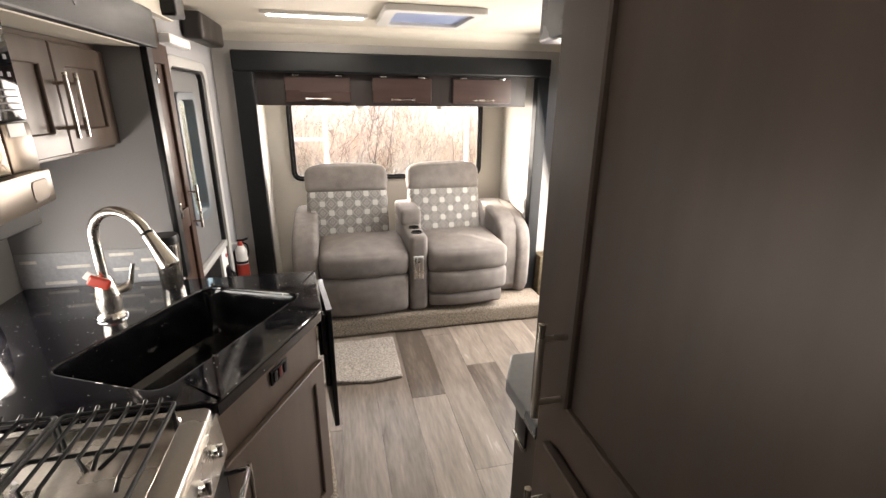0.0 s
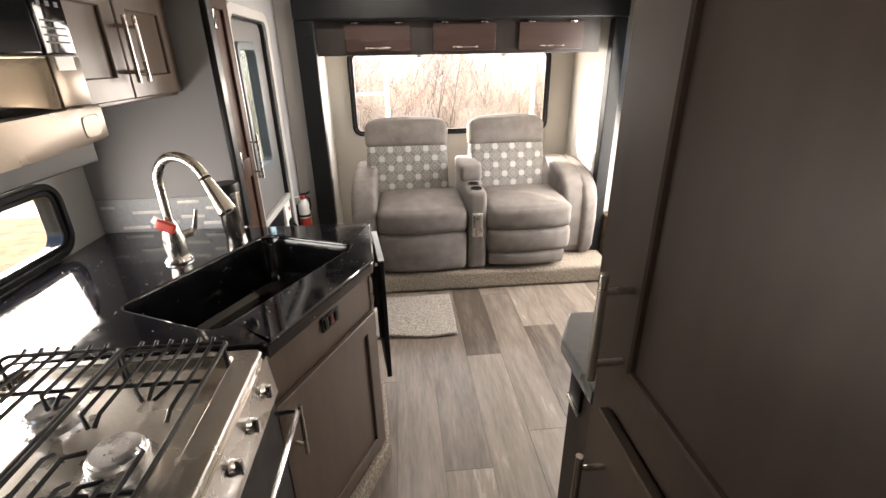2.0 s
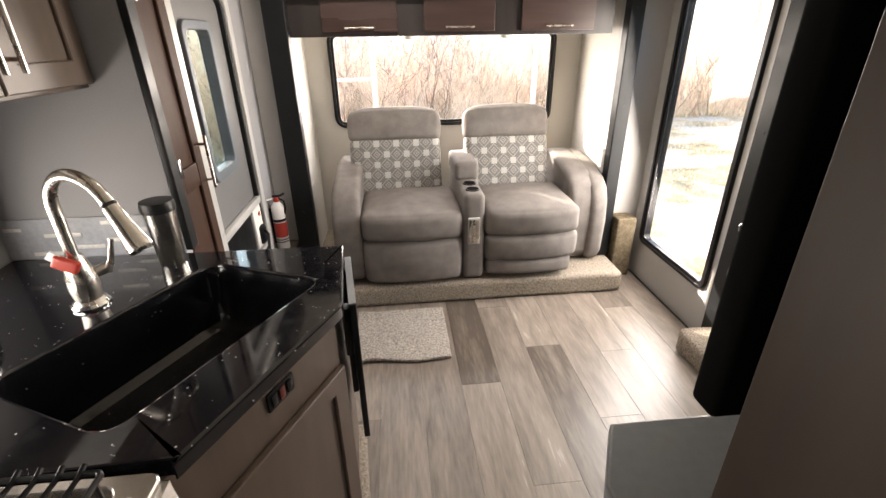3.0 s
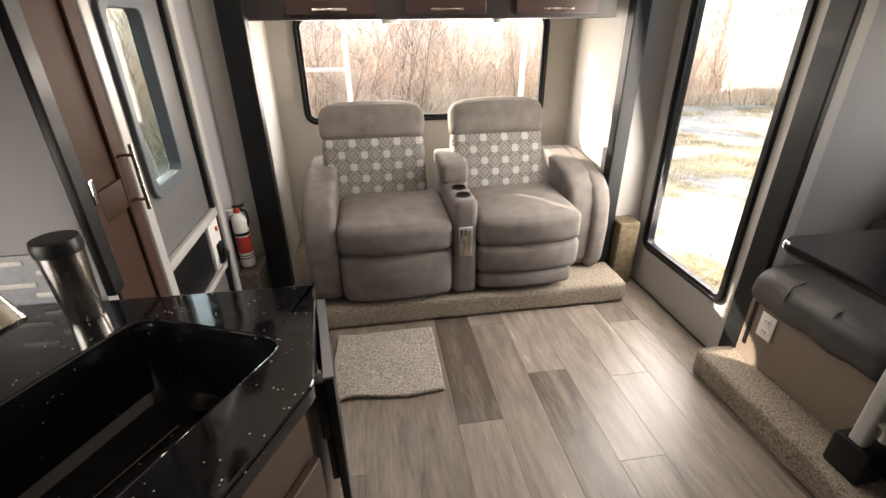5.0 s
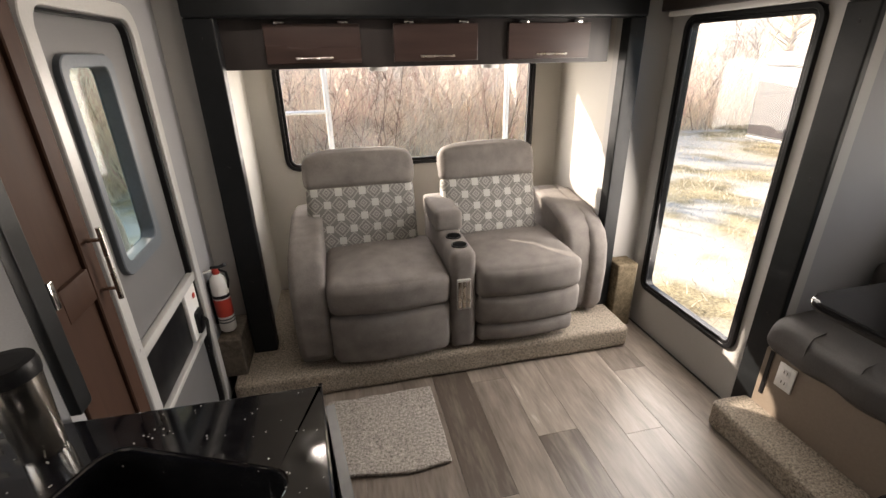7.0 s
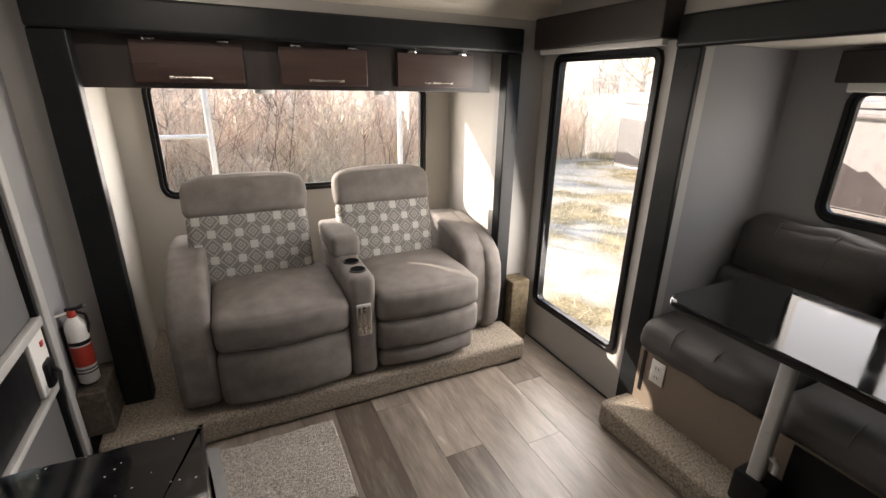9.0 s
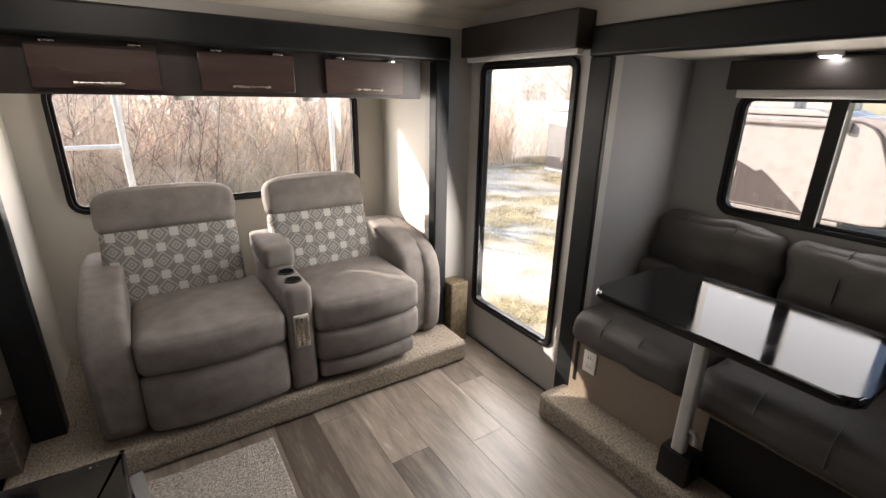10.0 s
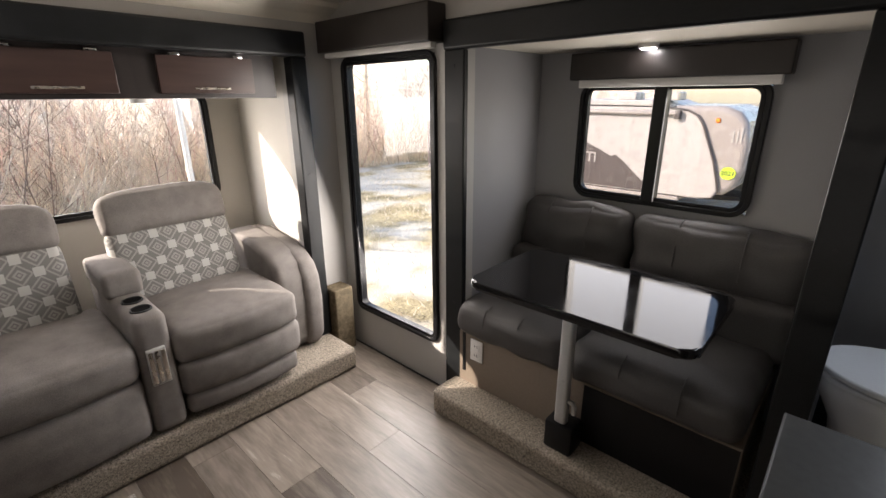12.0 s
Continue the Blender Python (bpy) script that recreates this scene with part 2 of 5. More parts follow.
def setting(name, bm, mat, label, category):
    return tagged(part(name, bm, mat, None), label, category, "", "structure")


def put(bm, other):
    """Joins another bmesh into bm."""
    me = bpy.data.meshes.new("tmp")
    other.to_mesh(me)
    other.free()
    bm.from_mesh(me)
    bpy.data.meshes.remove(me)
    return bm


def box(x0, x1, y0, y1, z0, z1, r=0.0, seg=2, bm=None):
    one = bmesh.new()
    bmesh.ops.create_cube(one, size=1)
    for v in one.verts:
        v.co = Vector(((x0 + x1) / 2 + v.co.x * abs(x1 - x0), (y0 + y1) / 2 + v.co.y * abs(y1 - y0), (z0 + z1) / 2 + v.co.z * abs(z1 - z0)))
    if r:
        bmesh.ops.bevel(one, geom=one.edges[:], offset=r, segments=seg, affect="EDGES", profile=0.5)
    return put(bm, one) if bm else one


def prism(points, axis, a, b, r=0.0, seg=2, bm=None):
    """A polygon drawn in the plane across axis ('x': y,z; 'y': x,z; 'z': x,y), drawn out from a to b."""
    one = bmesh.new()
    place = {"x": lambda u, v, w: (w, u, v), "y": lambda u, v, w: (u, w, v), "z": lambda u, v, w: (u, v, w)}[axis]
    lo = [one.verts.new(place(u, v, a)) for u, v in points]
    hi = [one.verts.new(place(u, v, b)) for u, v in points]
    n = len(points)
    one.faces.new(lo)
    one.faces.new(hi)
    rims = []
    for i in range(n):
        one.faces.new((lo[i], lo[(i + 1) % n], hi[(i + 1) % n], hi[i]))
    if r:
        rims = [e for e in one.edges if (e.verts[0] in lo) == (e.verts[1] in lo)]
        bmesh.ops.bevel(one, geom=rims, offset=r, segments=seg, affect="EDGES", profile=0.5)
    return put(bm, one) if bm else one


def rounded(u0, u1, v0, v1, r, n=6):
    pts = []
    for cu, cv, a0 in ((u1 - r, v1 - r, 0), (u0 + r, v1 - r, 90), (u0 + r, v0 + r, 180), (u1 - r, v0 + r, 270)):
        for i in range(n + 1):
            a = radians(a0 + 90 * i / n)
            pts.append((cu + r * math.cos(a), cv + r * math.sin(a)))
    return pts


def ring(axis, outer, inner, a, b, bm=None):
    """A frame between two outlines with as many points each."""
    one = bmesh.new()
    place = {"x": lambda u, v, w: (w, u, v), "y": lambda u, v, w: (u, w, v), "z": lambda u, v, w: (u, v, w)}[axis]
    n = len(outer)
    loops = [[one.verts.new(place(u, v, w)) for u, v in pts] for pts, w in ((outer, a), (outer, b), (inner, b), (inner, a))]
    for k in range(4):
        p, q = loops[k], loops[(k + 1) % 4]
        for i in range(n):
            one.faces.new((p[i], p[(i + 1) % n], q[(i + 1) % n], q[i]))
    bmesh.ops.bevel(one, geom=[e for e in one.edges if any(e.verts[0] in lp and e.verts[1] in lp for lp in loops)], offset=min(0.003, abs(b - a) / 4), segments=1, affect="EDGES")
    return put(bm, one) if bm else one


def tube(points, radius, n=10, bm=None, cap=True):
    """A round bar along a line of points; radius may be a list."""
    one = bmesh.new()
    pts = [Vector(p) for p in points]
    rad = radius if isinstance(radius, (list, tuple)) else [radius] * len(pts)
    side = None
    loops = []
    for i, p in enumerate(pts):
        d = (pts[min(i + 1, len(pts) - 1)] - pts[max(i - 1, 0)]).normalized()
        if side is None:
            side = d.orthogonal().normalized()
        side = (side - d * side.dot(d)).normalized()
        up = d.cross(side)
        loops.append([one.verts.new(p + rad[i] * (math.cos(2 * math.pi * k / n) * side + math.sin(2 * math.pi * k / n) * up)) for k in range(n)])
    for p, q in zip(loops, loops[1:]):
        for k in range(n):
            one.faces.new((p[k], p[(k + 1) % n], q[(k + 1) % n], q[k]))
    if cap:
        one.faces.new(loops[0])
        one.faces.new(loops[-1])
    return put(bm, one) if bm else one


def lathe(cx, cy, profile, n=24, bm=None):
    """A turned shape about an upright axis; profile: (radius, z)."""
    return tube([(cx, cy, z) for _, z in profile], [max(r, 0.0005) for r, _ in profile], n, bm) if all(b[1] != a[1] for a, b in zip(profile, profile[1:])) else _spin(cx, cy, profile, n, bm)


def _spin(cx, cy, profile, n, bm):
    one = bmesh.new()
    loops = [[one.verts.new((cx + max(r, 0.0005) * math.cos(2 * math.pi * k / n), cy + max(r, 0.0005) * math.sin(2 * math.pi * k / n), z)) for k in range(n)] for r, z in profile]
    for p, q in zip(loops, loops[1:]):
        for k in range(n):
            one.faces.new((p[k], p[(k + 1) % n], q[(k + 1) % n], q[k]))
    one.faces.new(loops[0])
    one.faces.new(loops[-1])
    return put(bm, one) if bm else one


def cushion(x0, x1, y0, y1, z0, z1, r=0.04, bulge=(0, 0, 0), n=7, bm=None, wob=0.0, fix=None):
    """A soft block: rounded edges, faces that swell by bulge along x, y, z. fix: a function that bends each place."""
    c, h = Vector(((x0 + x1) / 2, (y0 + y1) / 2, (z0 + z1) / 2)), Vector((abs(x1 - x0) / 2, abs(y1 - y0) / 2, abs(z1 - z0) / 2))
    r = min(r, min(h) * 0.98)
    line = []
    for k in range(3):
        near = [-h[k] + r * f for f in (0, 0.15, 0.35, 0.62, 1)]
        line.append(near + [(-h[k] + r) + (2 * h[k] - 2 * r) * i / n for i in range(1, n)] + [-v for v in reversed(near)])
    one, made = bmesh.new(), {}

    def vert(i):
        if i not in made:
            p = Vector([line[k][i[k]] for k in range(3)])
            u = [p[k] / h[k] for k in range(3)]
            q = Vector([max(-h[k] + r, min(h[k] - r, p[k])) for k in range(3)])
            d = p - q
            if d.length > 1e-9:
                p = q + d.normalized() * r
            for k in range(3):
                a, b = (k + 1) % 3, (k + 2) % 3
                p[k] += bulge[k] * u[k] * max(0, 1 - u[a] ** 2) * max(0, 1 - u[b] ** 2)
            p += c
            if wob:
                p += noise.noise_vector(p * 9) * wob
            if fix:
                p = fix(p)
            made[i] = one.verts.new(p)
        return made[i]

    m = [len(s) - 1 for s in line]
    for k in range(3):
        a, b = (k + 1) % 3, (k + 2) % 3
        for end in (0, m[k]):
            for i in range(m[a]):
                for j in range(m[b]):
                    f = []
                    for di, dj in ((0, 0), (1, 0), (1, 1), (0, 1)):
                        key = [0, 0, 0]
                        key[k], key[a], key[b] = end, i + di, j + dj
                        f.append(vert(tuple(key)))
                    one.faces.new(f)
    return put(bm, one) if bm else one


def turned(bm, m):
    bmesh.ops.transform(bm, matrix=m, verts=bm.verts[:])
    return bm


def about(p, axis, degrees):
    return Matrix.Translation(p) @ Matrix.Rotation(radians(degrees), 4, axis) @ Matrix.Translation(-Vector(p))


def bar_pull(parent, p, q, out, r=0.0055, mat=None):
    """A bar handle from p to q, held off its face along out by two posts."""
    p, q, out = Vector(p), Vector(q), Vector(out)
    bm = tube([p, q], r, 12)
    for f in (0.16, 0.84):
        m = p.lerp(q, f)
        tube([m, m - out], r * 0.8, 8, bm)
    return part("handle", bm, mat or NICKEL, parent, "brushed nickel bar handle")

# ---- the large structure ----
H = 1.975          # ceiling
XR, XD, XK = 1.86, -0.50, -0.95   # inner faces: window wall, door wall, galley wall
YR = 3.75          # inner face of the rear wall
T = 0.05
PLAT = 0.137       # floor of the slide-outs


def wall_with_holes(axis, w0, w1, u0, u1, v0, v1, holes):
    """A wall across axis between w0 and w1, with rectangular openings (ua, ub, va, vb)."""
    bm = bmesh.new()
    us = sorted({u0, u1, *[h[0] for h in holes], *[h[1] for h in holes]})
    for a, b in zip(us, us[1:]):
        cuts = sorted((h[2], h[3]) for h in holes if h[0] <= a + 1e-6 and h[1] >= b - 1e-6)
        z = v0
        for c, d in cuts + [(v1, v1)]:
            if c > z + 1e-6:
                if axis == "x":
                    box(w0, w1, a, b, z, c, bm=bm)
                else:
                    box(a, b, w0, w1, z, c, bm=bm)
            z = d
    bmesh.ops.remove_doubles(bm, verts=bm.verts[:], dist=1e-5)
    return bm


RW = (-0.165, 1.41, 0.925, 1.56)       # rear window: x, z
NW = (2.945, 3.64, 0.255, 1.715)       # narrow window: y, z
DW = (1.775, 2.56, 1.025, 1.58)        # dinette window: y, z
KW = (0.55, 2.215, 0.912, 1.16)          # galley window: y, z
m4 = 0.012

floor = setting("floor", box(-1.2, 1.92, -1.3, 4.6, -0.10, -0.006), BLACK, "grey-brown vinyl plank floor", "floor")
setting("wall_rear", wall_with_holes("y", YR, YR + T, XD - T, XR + T, -0.05, H, [(-0.30, 1.58, -0.05, 1.72)]), WALL, "pale greige vinyl-covered rear wall", "wall")
setting("wall_window_side", wall_with_holes("x", XR, XR + T, -1.25, YR, -0.05, H, [(NW[0] + m4, NW[1] - m4, NW[2] + m4, NW[3] - m4), (1.52, 2.77, -0.05, 1.71), (0.45, 1.44, -0.05, 1.71)]), WALL, "pale greige vinyl-covered side wall", "wall")
setting("wall_door_side", wall_with_holes("x", XD - T, XD, 2.692, YR, -0.05, H, [(2.86, 3.46, 0.02, 1.74)]), SHADEDGREY, "pale greige wall beside the entry door", "wall")
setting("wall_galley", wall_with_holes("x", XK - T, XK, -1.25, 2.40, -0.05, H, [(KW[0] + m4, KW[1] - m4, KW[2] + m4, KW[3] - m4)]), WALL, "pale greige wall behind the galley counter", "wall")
setting("wall_galley_end", box(XK - T, -0.428, 2.40, 2.44, -0.05, H), SHADEDGREY, "pale greige partition at the counter's end", "wall")
setting("wall_front", box(XK - T, XR + T, -1.30, -1.25, -0.05, H), WALL, "plain wall closing the galley", "wall")
setting("ceiling", box(-1.05, XR + T, -1.3, YR + T, H, H + 0.05), CEIL, "cream vinyl ceiling panel", "ceiling")
# moulding along the ceiling's rear edge
setting("trim_rear", prism([(YR, H), (YR - 0.11, H), (YR - 0.10, H - 0.02), (YR - 0.03, H - 0.05), (YR, H - 0.09)], "x", XD, XR, bm=None), CEIL, "cream ceiling moulding", "trim")

# rear slide-out
YB = 4.40
setting("wall_rear_slide_back", wall_with_holes("y", YB, YB + T, -0.40, 1.66, 0.0, 1.78, [(RW[0] + m4, RW[1] - m4, RW[2] + m4, RW[3] - m4)]), LITCREAM, "pale greige back wall of the rear slide-out", "wall")
setting("wall_rear_slide_left", box(-0.37, -0.32, YR + T, YB, 0.0, 1.78), LITCREAM, "pale side wall of the rear slide-out", "wall")
setting("wall_rear_slide_right", box(1.60, 1.65, YR + T, YB, 0.0, 1.78), LITCREAM, "sunlit side wall of the rear slide-out", "wall")
setting("ceiling_rear_slide", box(-0.40, 1.66, YR + T, YB + T, 1.725, 1.775), CEIL, "cream ceiling of the rear slide-out", "ceiling")

# dinette slide-out
XB = 2.50
setting("wall_dinette_back", wall_with_holes("x", XB, XB + T, 1.40, 2.86, 0.0, 1.78, [(DW[0] + m4, DW[1] - m4, DW[2] + m4, DW[3] - m4)]), SHADEDGREY, "pale greige back wall behind the dinette", "wall")
setting("wall_dinette_left", box(XR + T, XB, 2.80, 2.85, 0.0, 1.78), SHADEDGREY, "pale side wall of the dinette slide-out", "wall")
setting("wall_dinette_right", box(XR + T, XB, 1.44, 1.49, 0.0, 1.78), SHADEDGREY, "pale side wall of the dinette slide-out", "wall")
setting("ceiling_dinette", box(XR + T, XB + T, 1.40, 2.86, 1.72, 1.77), CEIL, "cream ceiling of the dinette slide-out", "ceiling")


def fascia(name, axis, plane, proud, posts, head, label):
    """The dark trim round a slide-out's opening: two posts and a header."""
    ob = thing(name, (plane if axis == "x" else posts[0][0], posts[0][0] if axis == "x" else plane, 0), label, "trim", "", "structure")
    for u0, u1, z0, z1 in posts:
        bm = box(u0, u1, plane - proud, plane, z0, z1, 0.006) if axis == "y" else box(plane - proud, plane, u0, u1, z0, z1, 0.006)
        post = part("post", bm, FASCIA, ob)
        u = (u0 + u1) / 2
        for z in (0.55, 1.12, 1.64):
            if z0 < z < z1:
                dot = [(u, plane - proud - 0.002, z), (u, plane - proud + 0.002, z)] if axis == "y" else [(plane - proud - 0.002, u, z), (plane - proud + 0.002, u, z)]
                part("screw_cap", tube(dot, 0.007, 12), BLACK, post)
    u0, u1, z0, z1 = head
    d = 0.012
    bm = box(u0, u1, plane - proud - d, plane, z0, z1, 0.012, 3) if axis == "y" else box(plane - proud - d, plane, u0, u1, z0, z1, 0.012, 3)
    part("header", bm, FASCIA, ob)
    return ob


fascia("slide_out_trim_rear", "y", YR, 0.075, [(-0.385, -0.27, PLAT, 1.712), (1.575, 1.66, PLAT, 1.712)], (-0.385, 1.66, 1.712, 1.83), "charcoal wooden trim round the rear slide-out")
fascia("slide_out_trim_dinette", "x", XR, 0.03, [(2.765, 2.875, 0.02, 1.702), (1.43, 1.525, 0.0, 1.702)], (1.43, 2.875, 1.702, 1.82), "charcoal wooden trim round the dinette slide-out")


def carpet_step(name, x0, x1, y0, y1, z1, label, r=0.028):
    return setting(name, cushion(x0, x1, y0, y1, 0.0, z1, r, n=40, wob=0.004), CARPET, label, "carpeted step")


carpet_step("carpet_step_rear", -0.45, 1.655, 3.42, 4.40, PLAT, "beige carpeted step under the recliners")
carpet_step("carpet_step_dinette", 1.66, 2.50, 1.46, 2.82, PLAT, "beige carpeted step under the dinette")
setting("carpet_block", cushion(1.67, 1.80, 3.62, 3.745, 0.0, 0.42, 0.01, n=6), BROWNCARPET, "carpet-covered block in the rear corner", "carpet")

# ---- windows ----


def window(name, axis, plane, hole, inward, r, label, mullions=(), depth=0.03):
    u0, u1, v0, v1 = hole
    at = (plane, (u0 + u1) / 2, v0) if axis == "x" else ((u0 + u1) / 2, plane, v0)
    ob = thing(name, at, label, "window", "", "structure")
    out, mid, inn = rounded(u0, u1, v0, v1, r), rounded(u0 + 0.022, u1 - 0.022, v0 + 0.022, v1 - 0.022, max(r - 0.022, 0.01)), rounded(u0 + 0.04, u1 - 0.04, v0 + 0.04, v1 - 0.04, max(r - 0.04, 0.008))
    a = plane + inward * depth
    frame_bm = ring(axis, out, mid, a, plane - inward * 0.05)
    ring(axis, mid, inn, a - inward * 0.008, a - inward * 0.02, frame_bm)
    frame_ob = part("window_frame", frame_bm, BLACK, ob)
    stops = [u0 + 0.03, *mullions, u1 - 0.03]
    for a0, b0 in zip(stops, stops[1:]):
        p = a - inward * 0.024
        bm = prism(rounded(a0, b0, v0 + 0.03, v1 - 0.03, 0.03 if not mullions else 0.012), axis, p, p - inward * 0.004)
        g = part("pane", bm, DEEPTINT if len(mullions) == 1 else GLASS, ob)
        g.visible_shadow = False
    for m in mullions:
        bm = box(plane - 0.05, plane + 0.02, m - 0.027, m + 0.027, v0 + 0.02, v1 - 0.02, 0.004) if axis == "x" else box(m - 0.022, m + 0.022, plane - 0.02, plane + 0.05, v0 + 0.02, v1 - 0.02, 0.004)
        part("mullion", bm, BLACK, ob)
    return ob


window("window_1", "y", YB, RW, -1, 0.075, "wide rear window with black frame and rounded corners")
window("window_2", "x", XR, NW, -1, 0.06, "tall narrow window with black frame and rounded corners", depth=0.02)
window("window_3", "x", XB, DW, -1, 0.075, "sliding window with black frame behind the dinette", mullions=(2.178,))
window("window_4", "x", XK, KW, 1, 0.075, "black-framed window behind the galley counter")


def shade(name, x0, x1, y0, y1, z0, z1, bar, label):
    ob = thing(name, (x1, y0, z0), label, "window valance")
    part("valance_box", cushion(x0, x1, y0, y1, z0, z1, 0.008, n=6), VAL, ob)
    part("roller_bar", box(*bar, 0.004), WHITE, ob, "white hem bar of the roller shade")
    return ob


VAL = material("brown_padded_vinyl", (0.020, 0.0155, 0.0135), 0.45, vary=0.15, scale=8, fine=150, bump=0.15)
shade("window_valance", XR - 0.115, XR - 0.004, 2.885, 3.70, 1.735, 1.885, (XR - 0.085, XR - 0.05, 2.90, 3.68, 1.712, 1.742), "dark brown box valance over the narrow window")
shade("window_valance", XB - 0.10, XB - 0.004, 1.725, 2.588, 1.586, 1.704, (XB - 0.085, XB - 0.045, 1.75, 2.545, 1.552, 1.588), "dark brown box valance over the dinette window")

# ---- rear slide-out: overhead cabinet and recliners ----
cab = thing("overhead_cabinet", (0.6, 3.9, 1.517), "dark espresso overhead cabinet with three doors", "cabinet")
part("body", box(-0.315, 1.52, 3.752, 4.06, 1.517, 1.722, 0.003), DARKWOOD, cab)
for x0, x1 in ((-0.10, 0.30), (0.445, 0.835), (0.985, 1.40)):
    door = part("door", box(x0, x1, 3.732, 3.752, 1.538, 1.694, 0.003), DOORWOOD, cab)
    c = (x0 + x1) / 2
    bar_pull(door, (c - 0.078, 3.708, 1.559), (c + 0.078, 3.708, 1.559), (0, -0.024, 0), 0.005)
    for hx in (x0 + 0.07, x1 - 0.07):
        part("hinge", box(hx - 0.022, hx + 0.022, 3.722, 3.74, 1.692, 1.705, 0.003), CHROME, door, "chrome hinge")
for x in (0.375, 0.92):
    part("puck_light", lathe(x, 3.80, [(0.038, 1.50), (0.042, 1.506), (0.042, 1.5165)]), WHITE, cab, "white round puck light")


def recliner(x0, x1, inner, name_label):
    """One seat of the pair. inner: the x of the side next to the console."""
    ob = thing("recliner", ((x0 + x1) / 2, 3.8, PLAT), name_label, "recliner", "pair of recliners")
    z = PLAT
    front = 3.44

    def bow(p):
        u = (p.x - (x0 + x1) / 2) / ((x1 - x0) / 2)
        if p.y < 3.7:
            p = p.copy()
            p.y -= 0.035 * (1 - u * u) * (3.7 - p.y) / 0.26
        return p

    if inner < 0:
        part("footrest", cushion(x0, x1, front, front + 0.13, z + 0.125, z + 0.30, 0.04, (0.004, 0.012, 0.0), wob=0.003, fix=bow), FABRIC, ob)
        part("skirt", cushion(x0 + 0.01, x1 - 0.03, front + 0.006, front + 0.13, z + 0.03, z + 0.135, 0.03, (0.0, 0.008, 0.0), wob=0.003, fix=bow), FABRIC, ob)
    else:
        part("footrest", cushion(x0, x1, front, front + 0.13, z + 0.015, z + 0.30, 0.045, (0.004, 0.012, 0.0), wob=0.003, fix=bow), FABRIC, ob)
    part("seat_cushion", cushion(x0, x1, front - 0.005, 4.0, z + 0.292, z + 0.458, 0.042, (0.003, 0.008, 0.028), n=12, wob=0.004, fix=bow), FABRIC, ob)
    part("seat_base", box(x0 + 0.02, x1 - 0.02, front + 0.1, 4.2, z, z + 0.30, 0.01), FABRIC, ob)
    lean = about((0, 3.90, z + 0.42), "X", -16)
    b0, b1 = x0 - (0.075 if inner > 0 else 0.041), x1 - (0.077 if inner > 0 else 0.06)
    bm = cushion(b0, b1, 3.90, 4.015, z + 0.36, z + 0.80, 0.035, (0.004, 0.022, 0.0), n=10, wob=0.003)
    part("lumbar_cushion", turned(bm, lean), PATTERN, ob, "lumbar cushion in grey geometric woven fabric")

    def dome(p):
        u = (p.x - (b0 + b1) / 2) / ((b1 - b0) / 2)
        p = p.copy()
        p.z -= 0.035 * abs(u) ** 5 * min(1.0, max(0.0, (p.z - z - 0.80) / 0.16))
        return p

    bm = cushion(b0 - 0.004, b1 + 0.004, 3.892, 4.02, z + 0.778, z + 0.99, 0.036, (0.004, 0.022, 0.008), n=10, wob=0.004, fix=dome)
    part("headrest", turned(bm, lean), FABRIC, ob)
    return ob


